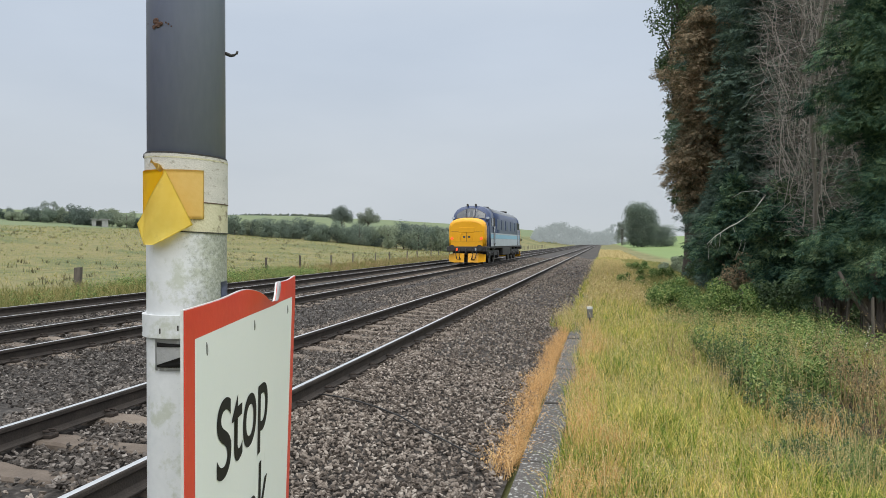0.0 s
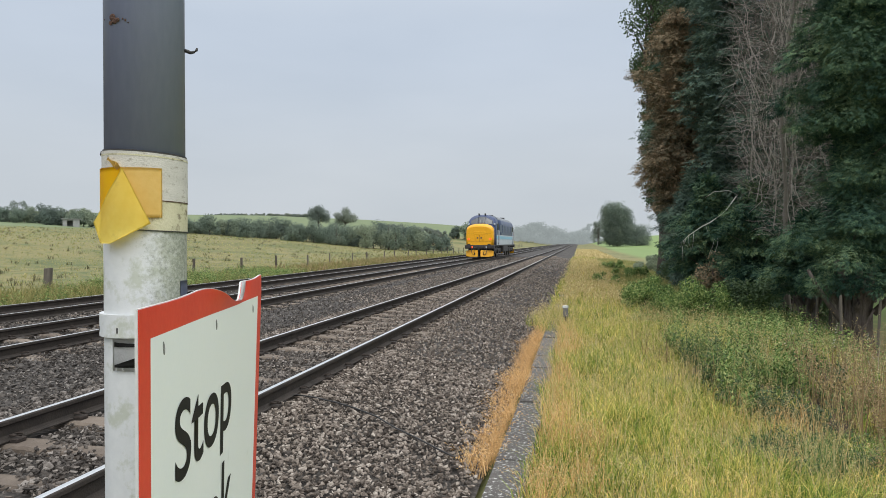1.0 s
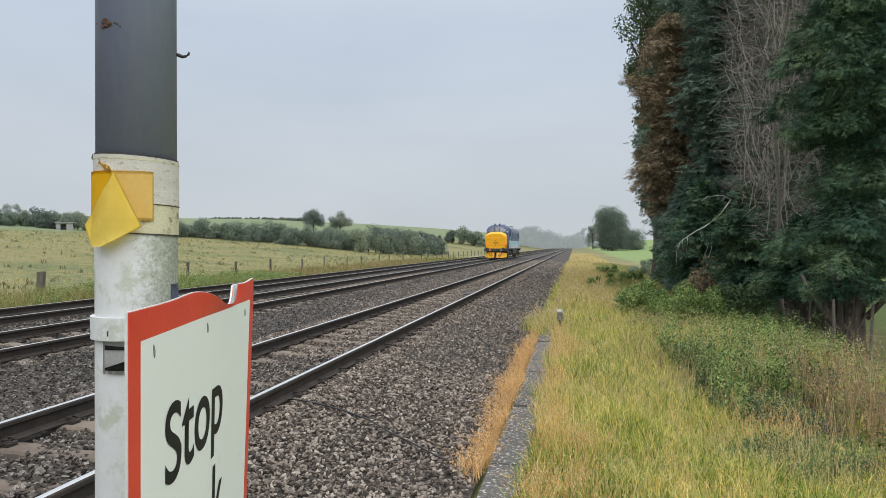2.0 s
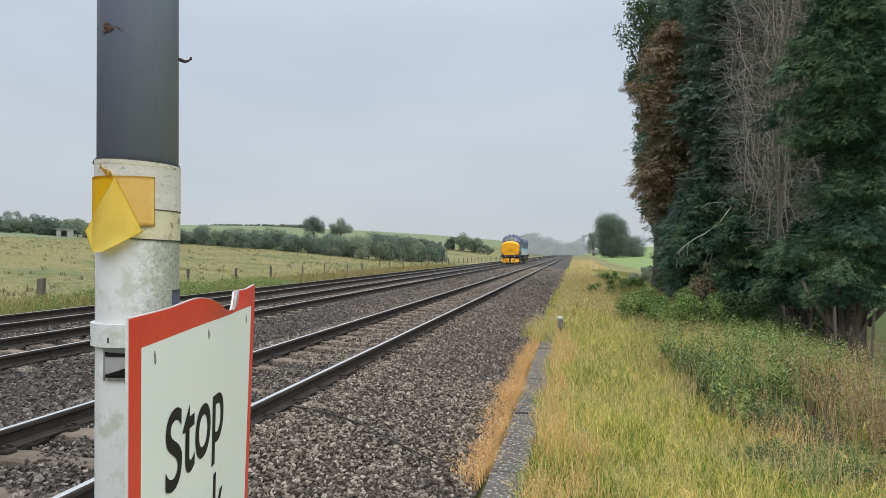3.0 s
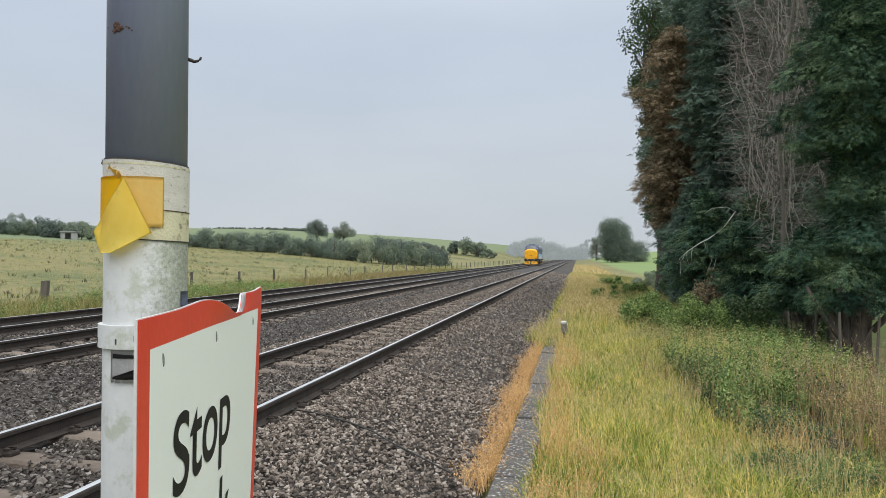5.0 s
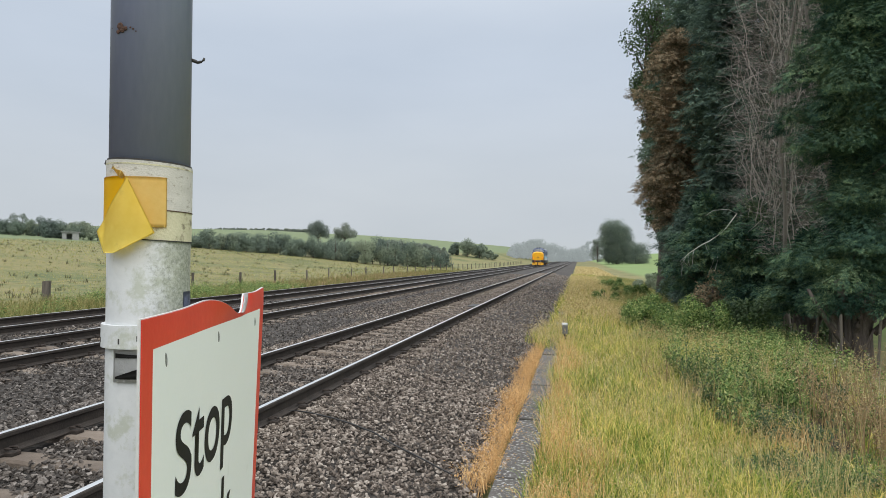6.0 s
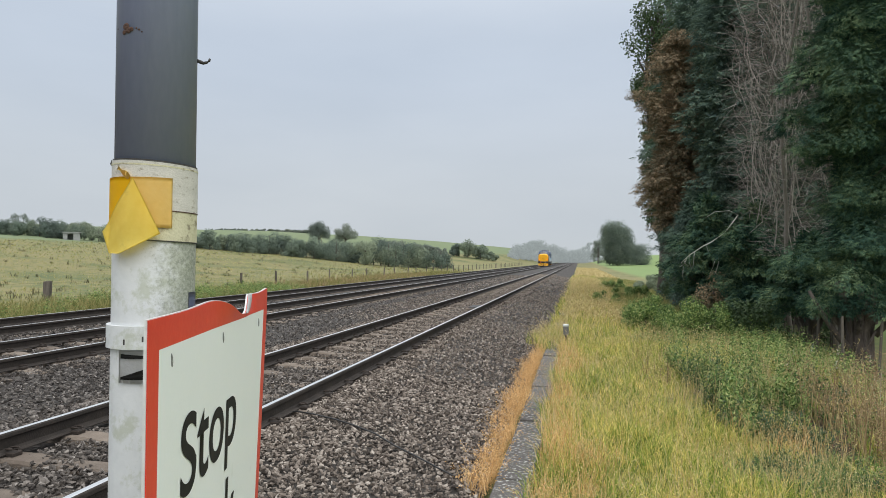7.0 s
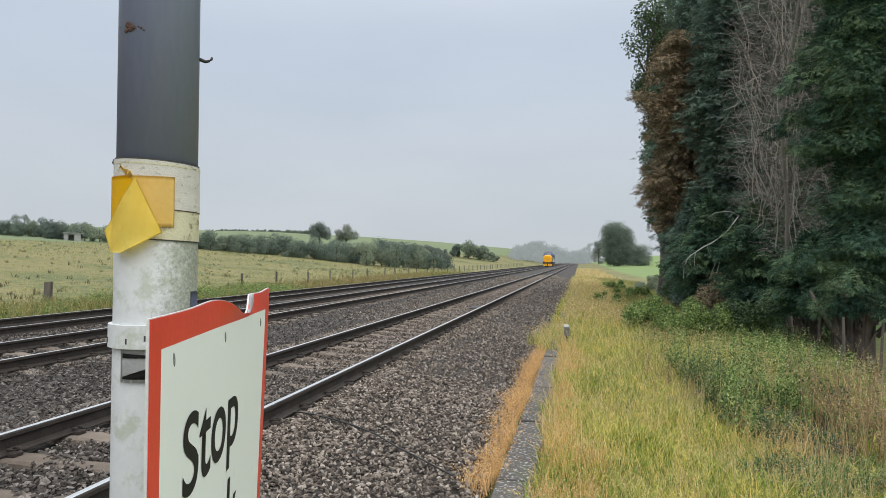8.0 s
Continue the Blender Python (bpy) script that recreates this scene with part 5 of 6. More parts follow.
conifer(5.38, 14.8, 9.6, 1.38, 1.28, 44000, 11, "tall dark green cypress with a bare fluted trunk", trunk_r=0.31, size=(0.07, 0.15), skirt=0.84, broad=0.24, bough=1.0, low=(3.3, 1.2, 0.42, 2.4, 4.2))
conifer(6.1, 31.0, 16, 1.8, 1.0, 6500, 24, "dark cypress standing behind the dead trees", mat="conifer_haze", trunk_r=0.2, size=(0.2, 0.4), bough=0.9)
conifer(6.2, 27.9, 15, 1.6, 1.5, 7000, 23, "dark cypress standing behind the dead trees", mat="conifer_haze", trunk_r=0.2, size=(0.2, 0.38), bough=0.8)
conifer(7.9, 22.6, 16, 2.5, 1.8, 5000, 15, "dark cypress standing behind the dead trees", mat="conifer_haze", trunk_r=0.28, size=(0.3, 0.6), bough=1.0)
conifer(7.8, 26.5, 17, 2.5, 0.9, 5200, 13, "dark cypress with low skirts", mat="conifer_haze", trunk_r=0.3, size=(0.28, 0.5), bough=1.0)
conifer(4.9, 20.6, 3.7, 1.15, 0.35, 8000, 16, "low green cypress regrowth below dead stems", trunk_r=0.1, size=(0.10, 0.22), bough=0.6)
conifer(4.35, 24.6, 4.2, 1.25, 0.25, 8000, 17, "low green cypress regrowth below dead stems", trunk_r=0.1, size=(0.12, 0.25), bough=0.65)
conifer(5.2, 17.0, 2.7, 0.85, 1.05, 6000, 19, "low green cypress regrowth on a bare trunk", trunk_r=0.17, size=(0.09, 0.19), bough=0.5)
conifer(4.3, 27.8, 4.6, 1.1, 0.2, 6000, 22, "low dark green cypress below the browned tree", mat="conifer_haze", trunk_r=0.1, size=(0.13, 0.26), bough=0.65)
conifer(3.95, 29.4, 11.4, 1.55, 3.3, 16000, 18, "half-dead cypress with browned foliage", mat="conifer_brown", trunk_r=0.11, size=(0.11, 0.24), bough=0.75, blunt=1.6)
conifer(5.3, 27.3, 15, 1.3, 2.6, 11000, 20, "dark cypress between the browned and dead trees", mat="conifer_haze", trunk_r=0.12, size=(0.13, 0.28), bough=0.75)
for k, y in enumerate((27.5, 31.0)):
    conifer(10.4 + 0.3 * math.sin(k * 2), y, 16, 2.6, 2.2, 2400, 100 + k, "dark cypress in the back row", mat="conifer_haze", trunk_r=0.25, size=(0.55, 1.0), bough=1.2)
conifer(5.3, 33.5, 18, 2.0, 0.5, 9000, 14, "tall dark cypress in the row", mat="conifer_haze", trunk_r=0.3, size=(0.2, 0.4), bough=0.9)
broadleaf("leafy_tree", 4.75, 38.5, 22, 5.2, 38000, 0.145, "leaf", "tall leafy tree at the end of the conifer row", 21, base=0.13, lumps=210, flare=(0.25, 0.85, 1.55, 1.4), tight=0.5, ruffle=0.7)


def dead_conifer(x, y, height, radius, seed):
    """A dead cypress: bleached upright stems and a tangle of bare side twigs."""
    r = np.random.default_rng(seed)
    z0 = float(ground_z(x, y))
    tree = thing("dead_conifer", "dead grey conifer, bare twigs and bleached stems", "tree", pose(x, y, z0), "dead conifers")
    bm = bmesh.new()
    tube(bm, wander((0, 0, -0.3), (0, 0, 1), height, 10, 0.08, r), [0.06 - 0.0045 * k for k in range(11)], 8)
    part("trunk", bm, M["dead_fine"], tree, "dead trunk")
    stems, twigs = [], []
    for k in range(26):
        a, q = r.uniform(2.5, 5.6), r.uniform(0.45, 1.0) * radius
        z, tall = r.uniform(1.8, height * 0.6), r.uniform(1.6, 4.2)
        w, ph, amp = r.uniform(2.0, 4.5), r.uniform(0, 6.28), r.uniform(0.03, 0.14)
        lean_x, lean_y = r.normal() * 0.1, r.normal() * 0.1
        line = [(math.cos(a) * (q - 0.6 * q * (1 - i / 11) ** 2) + lean_x * i * tall / 11 + amp * math.sin(w * i * tall / 11 + ph), math.sin(a) * (q - 0.6 * q * (1 - i / 11) ** 2) + lean_y * i * tall / 11 + amp * math.cos(w * i * tall / 11 + ph), z + tall * i / 11) for i in range(12)]
        line = [(x_ + r.normal() * 0.022, y_ + r.normal() * 0.022, z_) for x_, y_, z_ in line]
        stems.append((line, r.uniform(0.008, 0.019), 0.004))
    for k in range(1700):
        a = r.uniform(0, 6.28)
        z = 2.3 + (height - 2.3) * r.uniform(0, 1) ** 1.35
        q = r.uniform(0.0, 0.9) * radius
        s = (math.cos(a) * q, math.sin(a) * q, z)
        d = (math.cos(a + r.normal() * 0.5), math.sin(a + r.normal() * 0.5), r.normal() * 0.45 + 0.3)
        twigs.append((wander(s, d, r.uniform(0.4, 1.2) * min(1.0, 0.35 + 0.16 * (z - 2.3)), 3, 0.28, r, -0.02), r.uniform(0.0045, 0.010), 0.0025))
    for k, st in enumerate(stems):
        branch_tubes("stem", [st], M["dead_twig"], tree, "bleached bare stem", 5)
    tagged(branch_tubes("twig_tangle", twigs, M["dead_fine"], tree, "tangle of bare grey twigs", 3), kind="stuff")


for k, (x, y, h, q) in enumerate(((5.8, 17.0, 13, 0.8), (5.35, 18.7, 13, 0.9), (5.25, 20.6, 13, 0.95), (5.75, 22.4, 13, 1.0))):
    dead_conifer(x, y, h, q, 40 + k)

# a long dead bough reaching out of the row
bm = bmesh.new()
r = np.random.default_rng(77)
tube(bm, [(4.45, 20.7, 2.70), (4.10, 20.7, 2.20), (3.72, 20.7, 1.92), (3.48, 20.65, 1.80), (3.12, 20.6, 1.55), (2.88, 20.6, 1.32)], [0.017, 0.016, 0.014, 0.012, 0.009, 0.003], 6)
for x, z, dx in ((3.12, 1.55, 0.1), (3.04, 1.47, 0.25), (2.96, 1.40, 0.35), (2.90, 1.34, 0.2), (3.57, 1.85, 0.25), (3.26, 1.65, -0.2)):
    tube(bm, wander((x, 20.62, z), (dx, 0.1, -1), r.uniform(0.3, 0.55), 4, 0.25, r), [0.007, 0.006, 0.005, 0.004, 0.002], 4)
for x in (3.84, 3.90):
    tube(bm, wander((x, 20.65, 1.50), (-0.15, 0.1, -1), 0.55, 5, 0.2, r), [0.008, 0.007, 0.006, 0.005, 0.004, 0.002], 4)
tube(bm, [(4.45, 20.7, 2.70), (4.22, 20.7, 2.83), (3.82, 20.7, 2.80), (3.57, 20.65, 2.63)], [0.014, 0.011, 0.008, 0.003], 4)
me = bpy.data.meshes.new("dead_branch")
bm.to_mesh(me)
bm.free()
me.materials.append(M["bleached"])
tagged(new("dead_branch", me), "bleached dead branch hanging out of the conifers", "branch")

# lineside bushes
for k, (x, y, h, w, n, lf, mt, lb) in enumerate((
        (1.65, 17.8, 0.95, 1.9, 4200, 0.055, "weed", "low green bramble bush on the verge"),
        (2.65, 16.8, 1.15, 2.1, 5000, 0.055, "weed", "green bramble bush on the verge"),
        (1.95, 19.4, 1.0, 2.3, 5200, 0.06, "weed", "low green bramble bush on the verge"),
        (3.35, 18.0, 1.0, 2.4, 5500, 0.06, "weed", "tall green bramble bush before the conifers"),
        (4.75, 32.5, 2.6, 2.2, 8000, 0.10, "leaf", "dark green bush at the foot of the trees"),
        (5.2, 36.5, 3.0, 2.4, 8000, 0.11, "leaf", "dark green bush at the foot of the trees"),
        (4.4, 18.6, 1.35, 2.2, 2600, 0.09, "leaf", "dark green bush under the conifers"),
        (3.95, 21.6, 1.75, 1.5, 1800, 0.10, "conifer_brown", "reddish brown dying bush under the conifers"),
        (6.6, 19.8, 1.7, 2.6, 2600, 0.10, "leaf", "dark undergrowth behind the palings"),
        (2.6, 36.0, 0.75, 3.0, 5000, 0.07, "weed", "low green bush beside the verge"),
        (4.6, 46.0, 1.25, 4.0, 7000, 0.08, "mid_leaf", "dark hedge bush at the field edge"),
        (2.2, 44.0, 0.7, 2.6, 5000, 0.08, "weed", "low green scrub on the verge"),
        (1.0, 27.0, 0.7, 1.8, 3000, 0.055, "weed", "low green scrub on the verge"))):
    broadleaf("bush", x, y, h, w, n, lf, mt, lb, 60 + k, base=0.0, category="bush", lumps=16, group="verge bushes")

# far trees, placed by bearing and distance from the crossing
def spot(px, depth):
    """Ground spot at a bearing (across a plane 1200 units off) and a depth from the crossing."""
    a = (px - 784) / 1200.0
    return (-0.190 + a * 0.982) * depth, (0.982 + a * 0.190) * depth


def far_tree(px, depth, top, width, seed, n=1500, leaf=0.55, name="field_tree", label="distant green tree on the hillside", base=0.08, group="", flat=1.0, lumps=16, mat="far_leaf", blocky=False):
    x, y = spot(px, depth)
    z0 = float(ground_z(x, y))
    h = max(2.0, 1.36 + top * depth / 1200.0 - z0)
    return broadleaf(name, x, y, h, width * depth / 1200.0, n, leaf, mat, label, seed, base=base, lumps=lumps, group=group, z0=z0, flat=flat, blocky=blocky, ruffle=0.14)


r = np.random.default_rng(5)
for k in range(64):
    px = -60 + k * 13.2
    top = np.interp(px, [-60, 60, 150, 180, 350, 430, 520, 600, 660, 700, 770], [62, 64, 62, 50, 50, 47, 43, 40, 42, 38, 22]) + r.uniform(-5, 6)
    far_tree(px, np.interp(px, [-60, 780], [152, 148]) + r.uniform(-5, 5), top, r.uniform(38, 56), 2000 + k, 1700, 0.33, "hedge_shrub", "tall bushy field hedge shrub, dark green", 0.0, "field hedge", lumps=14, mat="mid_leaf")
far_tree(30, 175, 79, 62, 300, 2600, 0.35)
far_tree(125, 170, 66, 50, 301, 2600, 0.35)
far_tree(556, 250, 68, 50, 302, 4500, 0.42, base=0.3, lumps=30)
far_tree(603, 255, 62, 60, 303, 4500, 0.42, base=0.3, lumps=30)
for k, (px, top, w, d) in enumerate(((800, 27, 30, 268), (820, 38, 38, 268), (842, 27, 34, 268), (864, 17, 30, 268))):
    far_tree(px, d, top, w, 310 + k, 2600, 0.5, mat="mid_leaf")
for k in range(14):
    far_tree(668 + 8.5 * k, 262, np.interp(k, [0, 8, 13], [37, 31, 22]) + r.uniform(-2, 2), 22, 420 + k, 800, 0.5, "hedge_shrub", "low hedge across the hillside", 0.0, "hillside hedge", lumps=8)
# the farthest woods, a plain backdrop: mist is put in as a pale glow
M["mist_glow"] = shader("distant_woods_mist_glow", two((0.055, 0.07, 0.063), (0.07, 0.085, 0.075)), 0.03, 0.6, 0.95, bump=0)
M["mist_glow"].node_tree.nodes["Principled BSDF"].inputs["Emission Color"].default_value = (0.86, 0.95, 0.97, 1)
M["mist_glow"].node_tree.nodes["Principled BSDF"].inputs["Emission Strength"].default_value = 0.28
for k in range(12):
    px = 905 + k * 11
    ob = far_tree(px, 330 + 16 * k, np.interp(k, [0, 3, 5, 8, 11], [26, 37, 31, 19, 17]) + r.uniform(-3, 3), 40, 330 + k, 3200, 0.6, "backdrop", "distant trees along the cutting, glowing pale for mist", 0.0, mat="mist_glow", lumps=26, blocky=True)
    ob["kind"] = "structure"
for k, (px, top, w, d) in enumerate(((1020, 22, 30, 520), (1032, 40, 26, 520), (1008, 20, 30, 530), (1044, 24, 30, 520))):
    ob = far_tree(px, d, top, w, 350 + k, 1800, 0.9, "backdrop", "distant trees beside the line, glowing pale for mist", 0.0, mat="mist_glow", lumps=22, blocky=True)
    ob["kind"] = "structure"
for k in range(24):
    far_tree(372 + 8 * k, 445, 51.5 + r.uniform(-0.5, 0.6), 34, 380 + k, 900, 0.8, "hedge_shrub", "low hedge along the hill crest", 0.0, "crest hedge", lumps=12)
far_tree(1050, 340, 42, 34, 360, 2600, 0.5, label="pale green field tree with haze in its colour", base=0.0, lumps=24, blocky=True)
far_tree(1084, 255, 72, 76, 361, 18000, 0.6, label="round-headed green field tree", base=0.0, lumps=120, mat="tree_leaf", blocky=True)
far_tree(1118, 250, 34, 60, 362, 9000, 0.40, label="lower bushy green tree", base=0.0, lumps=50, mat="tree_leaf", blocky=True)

# hut in the field
M["hut"] = shader("pale_concrete", two((0.24, 0.245, 0.24), (0.36, 0.365, 0.355)), 2, 30, 0.95, bump=0.2)
hx, hy = spot(116, 146)
hut = thing("field_hut", "small grey concrete field hut with a dark opening", "hut", pose(hx, hy, float(ground_z(hx, hy)), 0, 0, 38))
for lo, hi in (((-1.6, -1.0, -0.4), (-0.75, -0.8, 1.5)), ((0.35, -1.0, -0.4), (1.6, -0.8, 1.5)), ((-0.75, -1.0, 1.25), (0.35, -0.8, 1.5)), ((-1.6, 0.8, -0.4), (1.6, 1.0, 1.5)), ((-1.6, -0.8, -0.4), (-1.4, 0.8, 1.5)), ((1.4, -0.8, -0.4), (1.6, 0.8, 1.5))):
    bm = bmesh.new()
    box(bm, lo, hi, 0.02, 1)
    part("wall", bm, M["hut"], hut, "grey concrete wall")
bm = bmesh.new()
box(bm, (-1.85, -1.25, 1.5), (1.85, 1.25, 1.66), 0.03, 1)
part("roof", bm, M["hut"], hut, "flat concrete roof slab")

# fence under the conifers
pale = thing("paling_fence", "old grey wooden paling fence under the conifers", "fence")
PALE = fence_post_mesh(0.034, 1.1)
for i in range(24):
    y = 16.6 + 0.36 * i + 0.1 * math.sin(i * 3)
    p = part_mesh("pale", PALE, pale)
    p.matrix_world = pose(5.55 + 0.08 * math.sin(i * 2), y, float(ground_z(5.55, y)) - 0.05 + 0.12 * math.sin(i * 5), 3 * math.sin(i * 4), 4 * math.sin(i * 1.7), 30 * math.sin(i))
STAKE = fence_post_mesh(0.045, 1.08)
for x, y, lean in ((4.77, 15.2, 3), (4.78, 13.75, -2), (5.47, 14.0, 2)):
    p = part_mesh("stake", STAKE, pale, "weathered grey fence stake")
    p.matrix_world = pose(x, y, float(ground_z(x, y)), lean, lean, 20 * lean)

# ---- grass ----
rng = np.random.default_rng(21)
M["field_blade"] = shader("field_grass_blades", ((0.3, (0.14, 0.175, 0.055)), (0.45, (0.24, 0.26, 0.085)), (0.56, (0.37, 0.335, 0.125)), (0.7, (0.46, 0.39, 0.18))), 0.16, 1.2, 0.9, bump=0, island=0.3, through_light=0.3)
M["seed"] = shader("pale_seed_stalks", ((0.1, (0.36, 0.27, 0.10)), (0.5, (0.58, 0.46, 0.21)), (0.9, (0.76, 0.65, 0.38))), 1.0, 8, 0.85, bump=0, island=0.7, through_light=0.3)


def meadow(name, x0, x1, y0, y1, per, h, w, mat, label, lean=(0.15, 0.8), edge=None, patch=0.0, category="grass", heads=0.0):
    n = int((x1 - x0) * (y1 - y0) * per)
    x, y = rng.uniform(x0, x1, n), rng.uniform(y0, y1, n)
    keep = np.ones(n, bool)
    if edge is not None:
        keep &= edge(x, y)
    if patch:
        keep &= wave(x, y, 0.9, 4) + rng.uniform(-1, 1, n) * 0.6 > patch - 1
    x, y = x[keep], y[keep]
    n = len(x)
    lift = 0.75 + 0.28 * wave(x, y, 0.8, 1) + 0.16 * wave(x, y, 0.23, 7)
    z = np.where(x < -0.72, np.where(x > -13.9, bed_z(x) - 0.03, ground_z(x, y)), ground_z(x, y)) - 0.02
    v, f, tip, d = blades(np.stack([x, y, z], 1), rng.uniform(*h, n) * lift, rng.uniform(*w, n), rng.uniform(*lean, n))
    if heads:
        vs, base = [v], len(v)
        for k in range(3):
            hv, hf = leaves(tip - d * 0.012 * k - np.array([0, 0, 0.016 * k]), d * 0.6 + rng.normal(size=(n, 3)) * 0.7 + np.array([0, 0, 0.3]), rng.uniform(0.6, 1.3, n) * heads, 0.32, 0.2)
            vs.append(hv)
            f = f + [[i + base for i in g] for g in hf]
            base += len(hv)
        v = np.concatenate(vs)
    return scattered(name, v, f, M[mat], label, category)


bank = lambda x, y: (x > 1.25 + 0.09 * (8.5 - y) * (y < 8.5) + 0.06 * (y - 8.5) * (y > 8.5) + 0.22 * np.sin(y * 2.6)) & (wave(x, y, 0.55, 12) > -0.55) & (y > 7.5 - 1.7 * (x - 1.5))
hollow = lambda x, y: ((x - 1.8) / 0.6) ** 2 + ((y - 6.1) / 0.55) ** 2 + 0.3 * np.sin(x * 9 + y * 7) < 1
off_trough = lambda x, y: (x > -0.36 + 0.05 * np.sin(y * 2.3) + 0.03 * np.sin(y * 7.1)) | (y > 15)
meadow("verge_grass", -0.42, 3.4, 4.2, 8.5, 2700, (0.10, 0.36), (0.003, 0.008), "grass", "long mixed green and golden verge grass", (0.2, 1.1), edge=lambda x, y: off_trough(x, y) & ~bank(x, y) & ~hollow(x, y))
meadow("verge_grass", -0.42, 4.6, 8.5, 15, 1050, (0.14, 0.40), (0.005, 0.010), "grass", "long mixed green and golden verge grass", (0.2, 1.0), edge=lambda x, y: off_trough(x, y) & ~(bank(x, y) & (y < 12)))
meadow("verge_grass", -0.75, 5.5, 15, 30, 330, (0.2, 0.48), (0.010, 0.019), "grass", "long mixed green and golden verge grass", edge=lambda x, y: ((x > -0.3) | (y > 22) | (np.sin(y * 1.7) > 0.2)) & (x < 1.3 + 0.3 * np.sin(y * 0.8)))
meadow("rough_grass", 1.0, 5.5, 15, 70, 130, (0.2, 0.5), (0.016, 0.032), "field_blade", "dull olive rough grass below the trees", edge=lambda x, y: x > 1.3 + 0.3 * np.sin(y * 0.8))
meadow("verge_grass", -0.6, 1.5, 30, 70, 75, (0.25, 0.55), (0.03, 0.05), "grass", "long mixed green and golden verge grass")
meadow("seed_stalks", -0.34, 2.2, 4.2, 9, 300, (0.28, 0.60), (0.0025, 0.004), "seed", "pale dry grass stalks gone to seed", (0.08, 0.5), edge=off_trough, patch=0.55, heads=0.018)
meadow("seed_stalks", -0.38, 3.0, 9, 18, 150, (0.3, 0.62), (0.003, 0.005), "seed", "pale dry grass stalks gone to seed", (0.08, 0.5), edge=off_trough, patch=0.55, heads=0.028)
meadow("seed_stalks", -0.5, 1.4, 18, 60, 90, (0.35, 0.65), (0.010, 0.016), "seed", "pale dry grass stalks gone to seed", heads=0.07)
golden = lambda x, y: off_trough(x, y) & (x < -0.08 + 0.12 * np.sin(y * 1.3) + 0.22 * (y < 6) + 0.25 * wave(x, y, 0.5, 6))
meadow("dry_grass", -0.36, 1.0, 4.2, 14, 1000, (0.2, 0.5), (0.003, 0.006), "straw", "golden dried grass beside the cable trough", (0.1, 0.6), edge=golden, patch=0.7, heads=0.018)
meadow("dry_grass", 0.6, 3.0, 4.0, 8.0, 150, (0.15, 0.4), (0.002, 0.004), "straw", "golden dried grass in the verge", (0.1, 0.7), patch=1.3, heads=0.018)
strip = lambda x, y: np.abs(x + 0.755 + 0.02 * wave(x, y, 1.1, 8)) < (0.105 + 0.045 * wave(x, y, 0.6, 9)) * rng.uniform(0.4, 1.5, len(x)) - 0.03 * (y > 11.5)
meadow("dry_grass", -1.05, -0.6, 5.1, 13.6, 2900, (0.08, 0.27), (0.002, 0.005), "straw", "orange dried grass along the cable trough", (0.2, 1.0), edge=strip, heads=0.02)
meadow("verge_grass", -0.42, 4.6, -8, 4.2, 430, (0.10, 0.30), (0.006, 0.012), "grass", "long mixed green and golden verge grass", (0.2, 1.1), edge=lambda x, y: off_trough(x, y) & ((x - 0.1) ** 2 + y * y > 0.5))
meadow("moss", -0.40, -0.33, 3.6, 9, 1500, (0.02, 0.07), (0.004, 0.009), "weed", "low green moss and weeds on the trough edge", (0.4, 1.3))
meadow("fresh_grass", 0.1, 1.5, 7.6, 11.5, 480, (0.18, 0.36), (0.004, 0.008), "weed", "fresh bright green grass patch in the verge", (0.2, 0.9), edge=lambda x, y: wave(x, y, 0.9, 11) + 0.5 - 1.6 * (x - 0.75) ** 2 > 0.3)
meadow("low_grass", 1.5, 4.5, 4.2, 6.9, 1900, (0.10, 0.26), (0.004, 0.008), "weed", "short fresh green grass at the bank foot", (0.3, 1.2), edge=lambda x, y: x > 2.0 - 0.2 * (6.6 - y) + 0.12 * np.sin(y * 5))
clump = lambda x, y: (x + 0.62) ** 2 / (0.16 + 0.06 * np.sin(y * 5)) + (y - 15.1) ** 2 / 4.5 + 0.25 * np.sin(x * 17 + y * 3) < 1
meadow("verge_grass", -1.3, -0.2, 12.8, 17.5, 600, (0.15, 0.42), (0.004, 0.008), "grass", "green grass tuft over the cable trough", edge=clump)
meadow("seed_stalks", -1.3, -0.2, 12.8, 17.5, 260, (0.3, 0.55), (0.003, 0.005), "seed", "pale dry grass stalks over the cable trough", (0.08, 0.5), edge=clump, heads=0.03)
meadow("lineside_grass", -20.8, -14.2, 12, 30, 120, (0.3, 0.85), (0.012, 0.02), "rough_grass", "tall rough olive grass between track and fence")
meadow("lineside_grass", -21.0, -14.2, 30, 95, 42, (0.35, 0.8), (0.02, 0.035), "rough_grass", "tall rough olive grass between track and fence")
meadow("verge_grass", -0.5, 4.0, 70, 160, 14, (0.25, 0.5), (0.05, 0.09), "seed", "long mixed green and golden verge grass")
meadow("field_grass", -62, -20.6, 13, 62, 9, (0.08, 0.24), (0.02, 0.045), "field_blade", "short rough pasture grass, yellow-green", (0.3, 1.1))
meadow("field_grass", -100, -20.6, 62, 142, 2.6, (0.10, 0.28), (0.06, 0.12), "field_blade", "short rough pasture grass, yellow-green", (0.3, 1.1))
tx, ty = rng.uniform(-95, -21, 900), rng.uniform(20, 135, 900)
keep = wave(tx, ty, 9, 5) > -0.2
tx, ty = tx[keep], ty[keep]
grow = rng.uniform(0.4, 1.0, len(tx))
off = rng.normal(size=(len(tx), 12, 2)) * 0.16 * grow[:, None, None]
bx_, by_ = (tx[:, None] + off[..., 0]).ravel(), (ty[:, None] + off[..., 1]).ravel()
